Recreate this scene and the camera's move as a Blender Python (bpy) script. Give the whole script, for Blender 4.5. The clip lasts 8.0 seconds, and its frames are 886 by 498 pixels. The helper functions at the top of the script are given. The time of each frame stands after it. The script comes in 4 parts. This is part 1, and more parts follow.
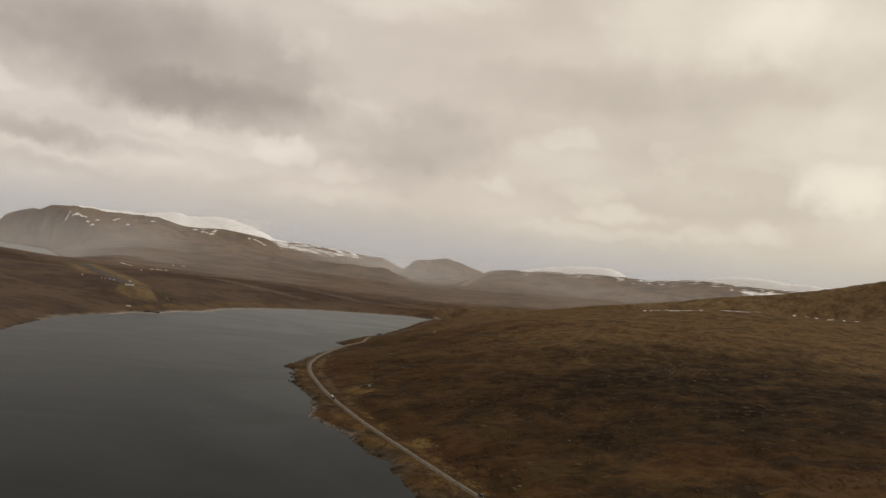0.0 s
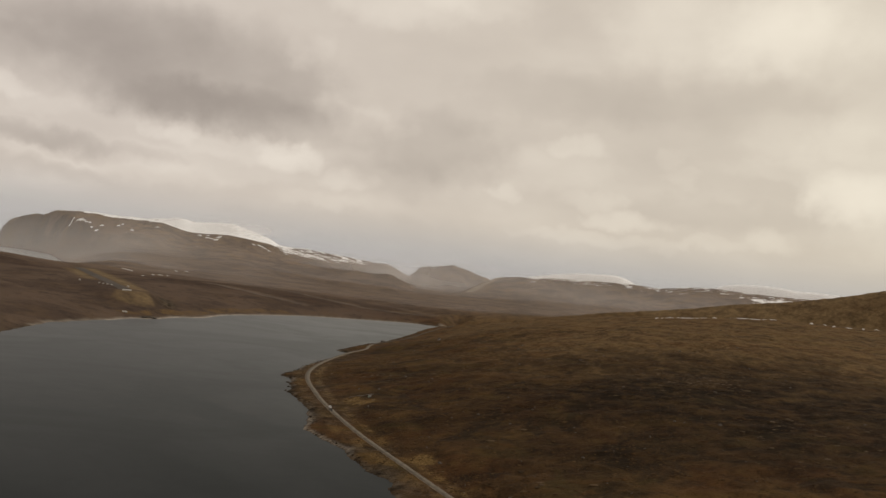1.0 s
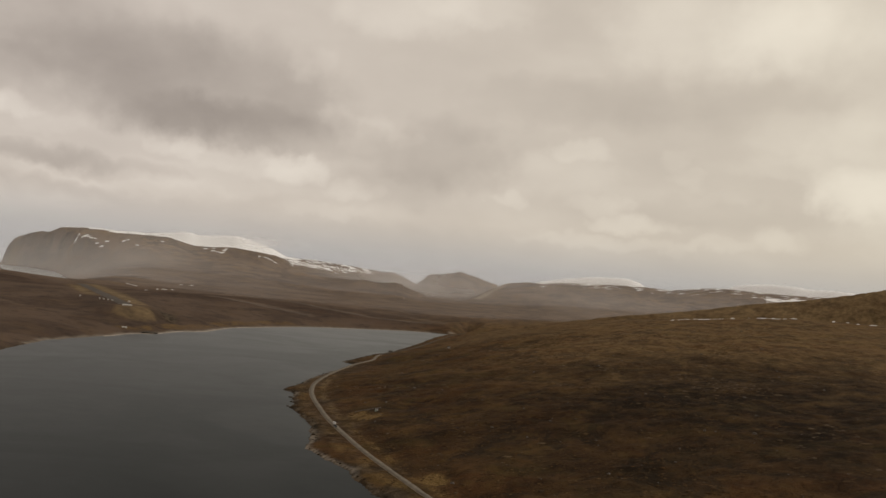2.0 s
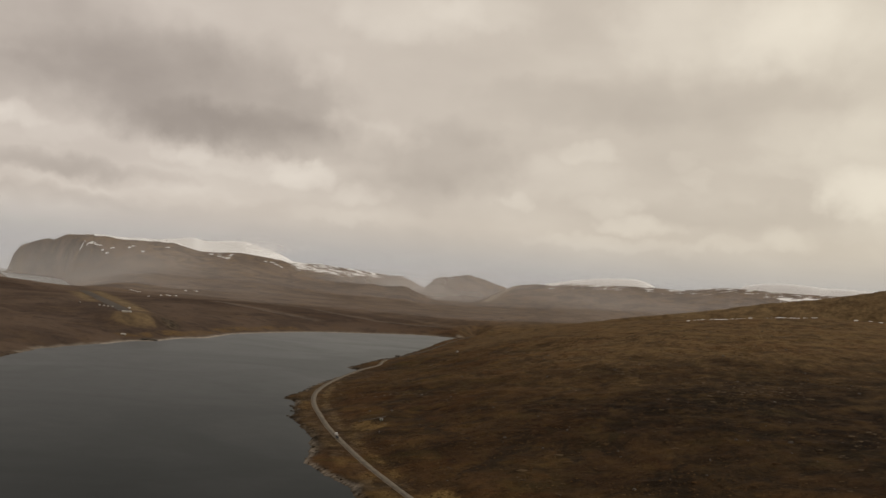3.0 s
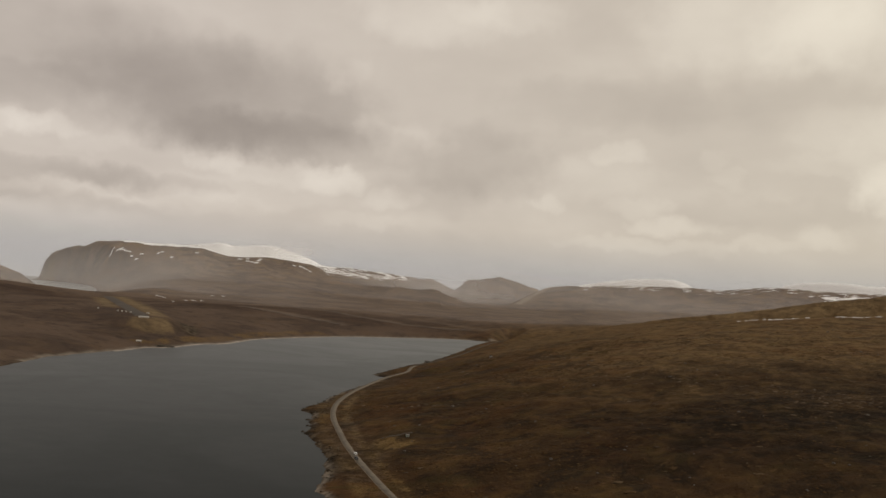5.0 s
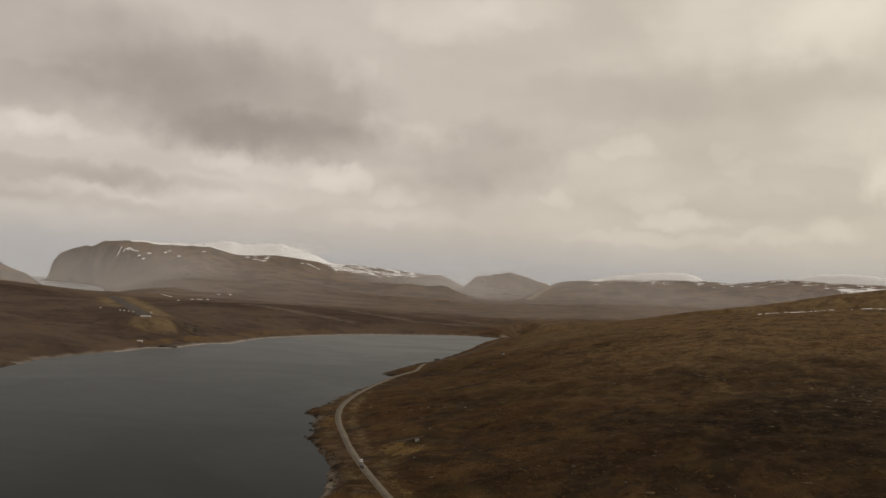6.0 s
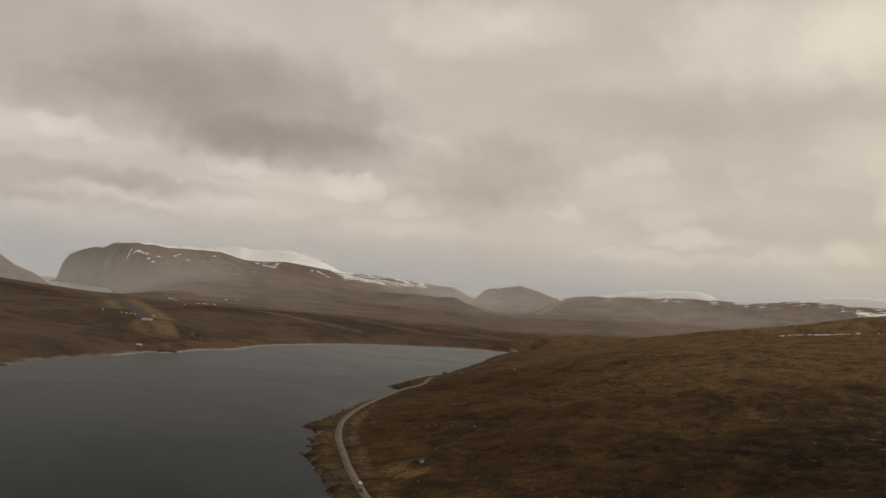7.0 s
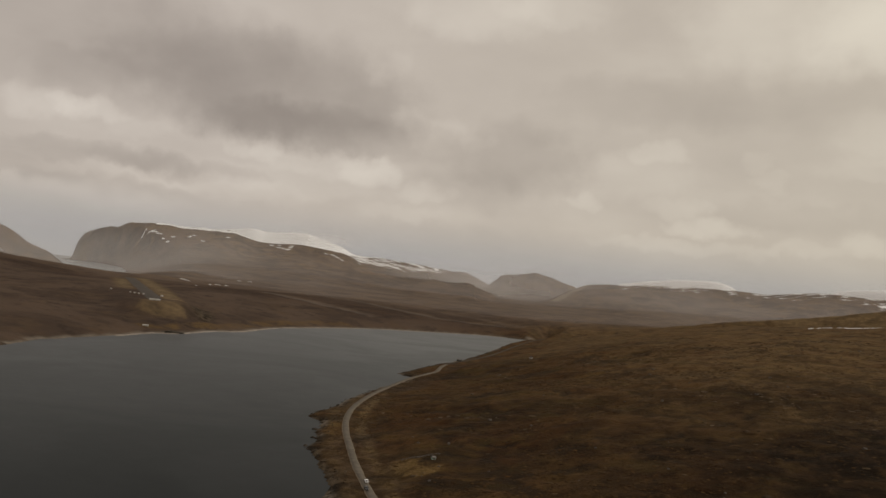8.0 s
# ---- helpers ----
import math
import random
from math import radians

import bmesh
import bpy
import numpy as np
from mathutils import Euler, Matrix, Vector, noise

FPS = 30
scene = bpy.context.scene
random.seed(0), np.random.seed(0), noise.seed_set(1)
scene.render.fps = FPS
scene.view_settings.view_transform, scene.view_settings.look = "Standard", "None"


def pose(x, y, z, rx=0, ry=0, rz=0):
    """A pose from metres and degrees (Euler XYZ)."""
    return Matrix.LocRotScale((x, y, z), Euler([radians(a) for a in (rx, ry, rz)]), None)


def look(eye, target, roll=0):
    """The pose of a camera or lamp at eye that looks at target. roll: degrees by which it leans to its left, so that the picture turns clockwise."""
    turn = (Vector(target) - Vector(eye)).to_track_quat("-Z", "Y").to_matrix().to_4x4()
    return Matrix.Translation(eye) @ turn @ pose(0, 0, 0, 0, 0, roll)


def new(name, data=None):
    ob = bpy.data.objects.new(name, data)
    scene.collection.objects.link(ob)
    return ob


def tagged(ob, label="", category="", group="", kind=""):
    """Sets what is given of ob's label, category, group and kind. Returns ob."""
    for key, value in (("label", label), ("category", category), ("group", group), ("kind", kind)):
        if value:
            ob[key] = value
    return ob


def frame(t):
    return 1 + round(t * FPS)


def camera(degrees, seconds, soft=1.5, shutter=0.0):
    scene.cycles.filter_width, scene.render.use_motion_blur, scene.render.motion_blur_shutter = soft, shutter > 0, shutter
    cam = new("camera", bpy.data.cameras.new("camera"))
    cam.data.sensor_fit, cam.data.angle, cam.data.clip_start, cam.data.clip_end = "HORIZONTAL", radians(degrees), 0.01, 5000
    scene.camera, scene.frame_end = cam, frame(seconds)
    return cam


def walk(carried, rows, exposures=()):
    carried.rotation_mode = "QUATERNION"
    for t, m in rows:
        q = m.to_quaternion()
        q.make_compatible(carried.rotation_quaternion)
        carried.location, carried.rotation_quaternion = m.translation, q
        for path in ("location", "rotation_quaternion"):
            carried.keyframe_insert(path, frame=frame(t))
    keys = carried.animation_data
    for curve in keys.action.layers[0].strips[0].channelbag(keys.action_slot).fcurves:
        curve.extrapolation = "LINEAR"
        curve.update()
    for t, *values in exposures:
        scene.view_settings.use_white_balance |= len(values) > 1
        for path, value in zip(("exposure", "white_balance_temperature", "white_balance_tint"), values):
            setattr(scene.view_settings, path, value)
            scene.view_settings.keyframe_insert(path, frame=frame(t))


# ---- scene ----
cam = camera(60.0, 8.0, soft=1.5)

# seconds, eye, heading to the left of +y, pitch up, roll (degrees)
PATH = [
    (0, (0.00, -0.00, 125.00), -0.000, 1.544, 6.633),
    (0.5, (0.85, 19.07, 123.58), 0.305, 1.786, 7.010),
    (1, (1.57, 38.09, 122.21), 0.522, 2.027, 6.783),
    (1.5, (1.97, 57.02, 120.97), 0.772, 2.363, 5.927),
    (3, (1.94, 113.61, 117.66), 1.707, 2.757, 4.646),
    (3.5, (1.58, 132.37, 116.56), 2.338, 2.968, 4.755),
    (4, (0.95, 151.06, 115.45), 2.988, 3.113, 4.560),
    (4.5, (0.08, 169.66, 114.34), 3.534, 3.037, 4.466),
    (6, (-4.15, 225.24, 111.41), 4.604, 2.558, 3.384),
    (6.5, (-5.78, 243.54, 110.42), 5.053, 3.127, 4.002),
    (7, (-7.85, 261.76, 109.57), 5.485, 3.381, 5.033),
    (7.5, (-10.00, 279.99, 108.88), 5.982, 3.088, 5.824),
    (8, (-12.34, 298.20, 108.28), 6.488, 2.204, 6.032),
]


def aimed(eye, yaw, pitch, roll):
    y, p = radians(yaw), radians(pitch)
    ahead = Vector((-math.sin(y) * math.cos(p), math.cos(y) * math.cos(p), math.sin(p)))
    return look(eye, Vector(eye) + 100 * ahead, roll)


walk(cam, [(t, aimed(eye, yaw, pitch, roll)) for t, eye, yaw, pitch, roll in PATH],
     exposures=[(0, 0.13), (1, 0.11), (1.5, 0.03), (4.5, 0.03), (6, -0.03), (7, -0.06), (7.5, -0.13), (8, -0.17)])

# ---- light ----
SUN_AZ, SUN_EL = 78.0, 28.0      # degrees: to the right of +y, above the horizon


def heading(az, el):
    a, e = radians(az), radians(el)
    return Vector((math.sin(a) * math.cos(e), math.cos(a) * math.cos(e), math.sin(e)))


def build_world():
    world = bpy.data.worlds.new("overcast_sky")
    scene.world = world
    world.use_nodes = True
    nt = world.node_tree
    nt.nodes.clear()
    N, L = nt.nodes.new, nt.links.new

    def val(op, a, b=None, c=None):
        n = N("ShaderNodeMath")
        n.operation = op
        for i, v in enumerate((a, b, c)):
            if v is None:
                continue
            if isinstance(v, (int, float)):
                n.inputs[i].default_value = v
            else:
                L(v, n.inputs[i])
        return n.outputs[0]

    coord = N("ShaderNodeTexCoord").outputs["Generated"]
    sep = N("ShaderNodeSeparateXYZ")
    L(coord, sep.inputs[0])
    up = val("MAXIMUM", sep.outputs[2], 0.0)
    # a high cloud deck seen in perspective, for texture
    flat = val("ADD", up, 0.16)
    deck = N("ShaderNodeCombineXYZ")
    L(val("DIVIDE", sep.outputs[0], flat), deck.inputs[0])
    L(val("DIVIDE", sep.outputs[1], flat), deck.inputs[1])

    def clouds(vector, scale, detail, rough=0.55, warp=0.3, colour=False):
        n = N("ShaderNodeTexNoise")
        n.inputs["Scale"].default_value = scale
        n.inputs["Detail"].default_value = detail
        n.inputs["Roughness"].default_value = rough
        n.inputs["Distortion"].default_value = warp
        L(vector, n.inputs["Vector"])
        return n.outputs[1 if colour else 0]

    # azimuth and elevation in degrees, ruffled so that the banks get billowing edges
    ruffle = N("ShaderNodeSeparateXYZ")
    L(clouds(coord, 26.0, 4, 0.5, 0.0, True), ruffle.inputs[0])
    az = val("MULTIPLY_ADD", val("ARCTAN2", sep.outputs[0], sep.outputs[1]), 57.3, val("MULTIPLY_ADD", ruffle.outputs[0], 5.0, -2.5))
    el = val("MULTIPLY_ADD", val("ARCSINE", sep.outputs[2]), 57.3, val("MULTIPLY_ADD", ruffle.outputs[1], 2.4, -1.2))
    shade = val("MULTIPLY", val("SUBTRACT", clouds(deck.outputs[0], 1.3, 4, 0.5), 0.5), 0.13)
    low_flat = N("ShaderNodeMapping")
    low_flat.inputs["Scale"].default_value = (1, 1, 2.0)
    L(coord, low_flat.inputs[0])
    puffs = val("MULTIPLY", val("SUBTRACT", clouds(low_flat.outputs[0], 9.0, 5, 0.5, 0.0), 0.5), 0.20)
    shade = val("ADD", shade, puffs)
    for a, e, ra, re, amount in CLOUD_BASES + LOW_PUFFS + SUNNY_PUFFS:
        u = val("DIVIDE", val("SUBTRACT", az, a), ra)
        v = val("DIVIDE", val("SUBTRACT", el, e), re)
        r2 = val("ADD", val("MULTIPLY", u, u), val("MULTIPLY", v, v))
        near = N("ShaderNodeMapRange")
        near.interpolation_type = "SMOOTHSTEP"
        L(r2, near.inputs[0])
        near.inputs[1].default_value, near.inputs[2].default_value = 0.0, 2.1
        near.inputs[3].default_value, near.inputs[4].default_value = amount * 1.4, 0.0
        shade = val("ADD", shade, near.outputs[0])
    ramp = N("ShaderNodeValToRGB")
    L(val("ADD", shade, 0.5), ramp.inputs[0])
    e = ramp.color_ramp.elements
    e[0].position, e[0].color = 0.0, (0.262, 0.222, 0.187, 1)
    e[1].position, e[1].color = 1.0, (0.815, 0.750, 0.645, 1)
    mid_stop = e.new(0.5)
    mid_stop.color = (0.514, 0.454, 0.386, 1)
    # thin blue-grey air low over the horizon
    low = N("ShaderNodeMapRange")
    low.interpolation_type = "SMOOTHSTEP"
    L(sep.outputs[2], low.inputs[0])
    low.inputs[1].default_value, low.inputs[2].default_value = 0.0, 0.085
    low.inputs[3].default_value, low.inputs[4].default_value = 0.85, 0.0
    mix = N("ShaderNodeMix")
    mix.data_type = "RGBA"
    L(low.outputs[0], mix.inputs[0])
    # creamier towards the side where the sun stands
    side = N("ShaderNodeMapRange")
    L(az, side.inputs[0])
    side.inputs[1].default_value, side.inputs[2].default_value = -25.0, 30.0
    tone = N("ShaderNodeMix")
    tone.data_type, tone.blend_type = "RGBA", "MULTIPLY"
    tone.inputs[0].default_value = 1.0
    cast = N("ShaderNodeMix")
    cast.data_type = "RGBA"
    L(side.outputs[0], cast.inputs[0])
    cast.inputs[6].default_value, cast.inputs[7].default_value = (1.0, 0.992, 1.02, 1), (1.0, 0.992, 0.945, 1)
    L(ramp.outputs[0], tone.inputs[6])
    L(cast.outputs[2], tone.inputs[7])
    L(tone.outputs[2], mix.inputs[6])
    mix.inputs[7].default_value = (0.322, 0.322, 0.330, 1)
    sky = N("ShaderNodeTexSky")
    sky.sky_type, sky.sun_disc = "NISHITA", False
    sky.sun_elevation, sky.sun_rotation = radians(SUN_EL), radians(SUN_AZ)
    veil = N("ShaderNodeBackground")
    L(mix.outputs[2], veil.inputs[0])
    veil.inputs[1].default_value = 1.18
    clear = N("ShaderNodeBackground")
    L(sky.outputs[0], clear.inputs[0])
    clear.inputs[1].default_value = 0.06
    both = N("ShaderNodeMixShader")
    both.inputs[0].default_value = 0.94
    L(clear.outputs[0], both.inputs[1])
    L(veil.outputs[0], both.inputs[2])
    out = N("ShaderNodeOutputWorld")
    L(both.outputs[0], out.inputs[0])


# banks of cloud: azimuth, elevation, half width, half height in degrees, and how much lighter or darker
CLOUD_BASES = [(-36.1, 13.9, 9.8, 4.5, -0.11), (-19.9, 12.5, 9.2, 3.3, -0.17), (-25.1, 14.5, 6.1, 2.9, -0.08), (-16.1, 9.8, 8.6, 1.6, -0.13), (-22.4, 10.1, 4.9, 1.5, -0.06), (-1.4, 9.6, 4.5, 2.4, -0.11),
    (-4.6, 7.0, 3.7, 1.6, -0.06), (7.2, 14.0, 7.8, 1.6, -0.07), (17.5, 14.6, 7.3, 2.4, -0.03), (-30.9, 6.1, 6.1, 0.7, -0.10), (-26.0, 5.8, 5.3, 0.7, -0.07), (-29.6, 4.0, 6.1, 0.6, -0.05),
    (-32.4, 11.6, 3.7, 1.2, -0.05), (-36.9, 4.7, 4.9, 0.9, -0.08), (-5.0, 2.8, 10.6, 1.1, -0.04), (18.3, 6.5, 4.9, 1.0, -0.04), (-12.7, 12.8, 2.9, 1.6, -0.05)]
LOW_PUFFS = [(-32.4, 8.9, 2.0, 0.7, 0.10), (-35.3, 8.8, 2.4, 0.9, 0.09), (-29.2, 8.2, 2.0, 0.7, 0.04), (-21.6, 8.4, 1.1, 0.9, 0.06), (-19.9, 7.8, 1.1, 0.7, 0.05), (-12.8, 7.3, 2.1, 0.9, 0.09),
    (-15.8, 7.4, 4.5, 0.8, 0.07), (-17.7, 5.9, 6.9, 1.0, 0.05), (-21.9, 4.8, 4.9, 0.8, 0.05), (-30.1, 4.9, 3.7, 0.6, 0.04), (-30.6, 3.1, 4.9, 0.7, 0.03), (-8.1, 6.3, 2.0, 0.7, 0.07),
    (-10.2, 4.5, 3.7, 0.5, 0.03), (-10.0, 11.3, 1.1, 1.0, 0.05), (-7.0, 10.5, 1.9, 1.1, 0.05), (-11.6, 14.9, 1.8, 1.2, 0.05), (-4.8, 10.2, 1.1, 0.7, 0.03)]
SUNNY_PUFFS = [(3.3, 6.8, 1.2, 0.6, 0.06), (8.4, 10.6, 1.8, 0.7, 0.07), (6.7, 8.8, 4.5, 1.4, 0.05), (10.1, 6.8, 2.4, 0.7, 0.06), (12.6, 5.5, 2.9, 0.6, 0.09), (15.3, 10.4, 1.1, 0.7, 0.04),
    (16.5, 9.1, 1.2, 0.7, 0.04), (11.1, 4.0, 5.7, 0.5, 0.05), (18.5, 4.3, 2.4, 0.5, 0.04), (22.4, 5.2, 2.3, 0.8, 0.07), (26.8, 8.3, 2.6, 1.6, 0.11), (22.5, 10.1, 2.9, 0.7, 0.04),
    (17.5, 19.1, 7.3, 2.9, 0.12), (-6.1, 19.6, 4.9, 1.8, 0.10), (0.3, 20.3, 3.7, 1.2, 0.06), (24.7, 19.1, 5.7, 3.3, 0.11), (23.7, 12.3, 3.7, 1.6, 0.05), (29.7, 10.1, 4.9, 4.9, 0.10)]
build_world()
sun = new("sun", bpy.data.lights.new("sun", "SUN"))
sun.data.energy, sun.data.angle, sun.data.color = 1.5, radians(12), (1.0, 0.93, 0.82)
sun.matrix_world = look(heading(SUN_AZ, SUN_EL) * 1000, (0, 0, 0))

# ---- the lie of the land ----
# the fjord arm: near shore going away, then the far shore coming back
NEAR_SHORE = [(260, -9000), (120, -500), (40, 200), (0, 420), (-6, 442), (-13, 465), (-18, 490), (-32, 508), (-42, 525), (-50, 553), (-66, 568), (-77, 586), (-88, 600),
              (-88, 616), (-93, 645), (-98, 672), (-107, 702), (-119, 722), (-132, 748), (-130, 765), (-134, 782), (-141, 811), (-147, 832), (-160, 842), (-154, 868),
              (-150, 895), (-151, 925), (-143, 963), (-136, 1010), (-127, 1062), (-121, 1112), (-144, 1133), (-129, 1190), (-108, 1274), (-90, 1333), (-63, 1500), (-28, 1780), (0, 1905)]
FAR_SHORE = [(-45, 1908), (-95, 1895), (-155, 1851), (-200, 1812), (-262, 1760), (-308, 1712), (-345, 1650), (-385, 1570), (-412, 1500), (-420, 1388), (-446, 1345), (-460, 1265), (-482, 1240),
             (-492, 1165), (-505, 1110), (-516, 1060), (-504, 960), (-488, 880), (-500, 700), (-620, 300), (-700, -500), (-900, -9000)]
INLET = [(-1300, 2380), (-1420, 2330), (-1540, 2480), (-1620, 2900), (-2300, 3250), (-3300, 3500), (-14000, 3500), (-14000, 14000), (-2300, 14000),
         (-2545, 4400), (-2518, 4205), (-2250, 4122), (-1940, 3790), (-1760, 3500), (-1630, 3275), (-1430, 2960)]
ROAD = [(420, -900), (330, -500), (240, -100), (150, 180), (92, 320), (58, 390), (36, 430), (15, 470), (-10, 520), (-30, 560), (-49, 600), (-66, 640), (-82, 680), (-96.5, 720),
        (-109, 760), (-121, 800), (-130, 840), (-135.5, 880), (-137, 920), (-136, 960), (-132, 1010), (-123, 1090), (-113, 1138), (-105, 1178),
        (-105, 1232), (-99, 1277), (-80, 1345), (-54, 1460), (-20, 1690), (12, 1880), (55, 2030)]


def hash01(ix, iy, seed):
    h = (ix * 374761393 + iy * 668265263 + seed * 974634777) & 0xFFFFFFFF
    h = ((h ^ (h >> 13)) * 1274126177) & 0xFFFFFFFF
    return ((h ^ (h >> 16)) & 0xFFFF) / 65535.0


def value_noise(x, y, seed):
    ix, iy = np.floor(x).astype(np.int64), np.floor(y).astype(np.int64)
    fx, fy = x - ix, y - iy
    fx, fy = fx * fx * (3 - 2 * fx), fy * fy * (3 - 2 * fy)
    a, b = hash01(ix, iy, seed), hash01(ix + 1, iy, seed)
    c, d = hash01(ix, iy + 1, seed), hash01(ix + 1, iy + 1, seed)
    return (a + (b - a) * fx) * (1 - fy) + (c + (d - c) * fx) * fy


def fbm(x, y, size, octaves=4, seed=1, rough=0.5):
    """Noise about 0, of the given largest wavelength in metres."""
    total, amp, norm = 0.0, 1.0, 0.0
    for k in range(octaves):
        ca, sa = math.cos(0.6 * k + seed), math.sin(0.6 * k + seed)
        total = total + amp * (value_noise((ca * x - sa * y) / size, (sa * x + ca * y) / size, seed + k) * 2 - 1)
        norm += amp
        amp *= rough
        size *= 0.5
    return total / norm


def step(a, b, x):
    t = np.clip((x - a) / (b - a), 0, 1)
    return t * t * (3 - 2 * t)


def line_far(x, y, pts):
    """Distance to a broken line, the place along it (0..n-1), and the side (left positive)."""
    best = np.full(x.shape, 1e12)
    along, side = np.zeros(x.shape), np.zeros(x.shape)
    for i in range(len(pts) - 1):
        ax, ay = pts[i][:2]
        bx, by = pts[i + 1][:2]
        dx, dy = bx - ax, by - ay
        t = np.clip(((x - ax) * dx + (y - ay) * dy) / (dx * dx + dy * dy), 0, 1)
        d2 = (x - ax - t * dx) ** 2 + (y - ay - t * dy) ** 2
        hit = d2 < best
        best = np.where(hit, d2, best)
        along = np.where(hit, i + t, along)
        side = np.where(hit, (dx * (y - ay) - dy * (x - ax)) / math.hypot(dx, dy), side)
    return np.sqrt(best), along, side


def inside(x, y, poly):
    odd = np.zeros(x.shape, bool)
    for (ax, ay), (bx, by) in zip(poly, poly[1:] + poly[:1]):
        if ay == by:
            continue
        odd ^= ((ay > y) != (by > y)) & (x < (bx - ax) * (y - ay) / (by - ay) + ax)
    return odd


def shore_far(x, y, poly):
    d, _, _ = line_far(x, y, poly + poly[:1])
    return np.where(inside(x, y, poly), -d, d)


# crests: (x, y, height) along the ridge; reach of the slope on the side facing the fjord and behind
MOUNTAIN = ([(-2474, 4188, 10), (-2453, 4190, 40), (-2443, 4195, 90), (-2434, 4200, 130), (-2422, 4200, 155), (-2369, 4200, 171), (-2254, 4190, 204), (-2207, 4180, 198), (-2120, 4170, 235), (-2000, 4180, 244),
             (-1926, 4190, 246), (-1820, 4200, 236), (-1668, 4210, 238), (-1563, 4220, 238), (-1504, 4235, 220), (-1436, 4250, 203), (-1366, 4262, 204), (-1229, 4300, 215), (-1082, 4340, 200), (-932, 4375, 184),
             (-779, 4405, 166), (-625, 4430, 156), (-439, 4450, 151), (-347, 4457, 156), (-299, 4462, 138), (-251, 4465, 116), (-200, 4468, 96), (-150, 4470, 70)],
            ([0, 4, 6, 8, 10, 14], [190, 260, 420, 800, 1300, 1900]), 600)
KNOLL = ([(-300, 4605, 30), (-253, 4610, 66), (-220, 4620, 104), (-189, 4615, 130), (-166, 4617, 158), (-134, 4617, 171), (-70, 4618, 175), (-23, 4619, 183), (25, 4620, 197), (63, 4619, 189), (122, 4618, 175),
          (186, 4615, 155), (267, 4613, 137), (330, 4610, 90)], 500, 300)
SADDLE_HILL = ([(110, 4380, 50), (237, 4346, 125), (295, 4326, 151), (412, 4299, 166), (584, 4261, 184), (724, 4222, 190), (982, 4150, 198), (1123, 4096, 195),
                (1316, 4017, 221), (1418, 3963, 223), (1661, 3827, 216), (2100, 3600, 220)], 1700, 300)
SNOW_HILL = ([(400, 4640, 150), (573, 4633, 196), (698, 4615, 222), (851, 4588, 243), (1002, 4557, 248), (1093, 4535, 213), (1180, 4510, 150)], 350, 300)
SNOW_HILL_EAST = ([(1440, 4420, 190), (1523, 4404, 237), (1613, 4371, 266), (1738, 4320, 278), (1882, 4257, 274), (2200, 4150, 264)], 350, 300)
SNOW_DOME = ([(-2030, 4440, 246), (-1869, 4450, 251), (-1711, 4470, 259), (-1571, 4490, 277), (-1494, 4510, 264), (-1373, 4540, 281), (-1279, 4560, 278), (-1185, 4590, 255), (-1090, 4620, 224), (-992, 4640, 192),
             (-837, 4560, 191), (-708, 4545, 178), (-580, 4550, 167), (-451, 4560, 154)], 290, 250)
LEFT_HILL = ([(-1640, 2880, 8), (-1656, 2867, 24), (-1678, 2853, 42), (-1696, 2841, 60), (-1713, 2830, 66), (-1751, 2804, 82), (-1796, 2772, 120), (-1825, 2751, 136), (-2000, 2620, 172), (-2400, 2300, 200)], 420, 350)
BACK_HILL = ([(440, 1890, 88), (560, 1885, 110), (706, 1870, 141), (776, 1843, 153), (885, 1793, 178), (1002, 1730, 217), (1400, 1500, 290)], 420, 900)


def softened(crest):
    """The same crest with its line and heights rounded off."""
    p = np.array([crest[0][0]] + crest[0] + [crest[0][-1]], float)
    out = []
    for a, b, c, e in zip(p, p[1:], p[2:], p[3:]):
        for t in (0.0, 0.25, 0.5, 0.75):
            out.append(tuple(0.5 * (2 * b + (c - a) * t + (2 * a - 5 * b + 4 * c - e) * t * t + (3 * b - a - 3 * c + e) * t ** 3)))
    return (out + [tuple(p[-1])],) + tuple(crest[1:])


SNOW_DOME, SNOW_HILL, SNOW_HILL_EAST, KNOLL = softened(SNOW_DOME), softened(SNOW_HILL), softened(SNOW_HILL_EAST), softened(KNOLL)


def ridge(x, y, crest):
    pts, front, behind = crest
    d, along, side = line_far(x, y, pts)
    top = np.interp(along, range(len(pts)), [p[2] for p in pts])
    if isinstance(front, tuple):
        front = np.interp(along, *front)
    reach = front + (behind - front) * step(-1, 1, side / np.maximum(d, 1.0))
    u = np.clip(d / reach, 0, 1)
    # long slopes steepen towards the crest, short ones are rounded
    return top * np.where(top * 4.5 < reach, 0.75 * (1 - u) ** 1.5 + 0.25 * (1 - step(0, 0.35, u)), 1 - step(0, 1, u ** 0.75)), u


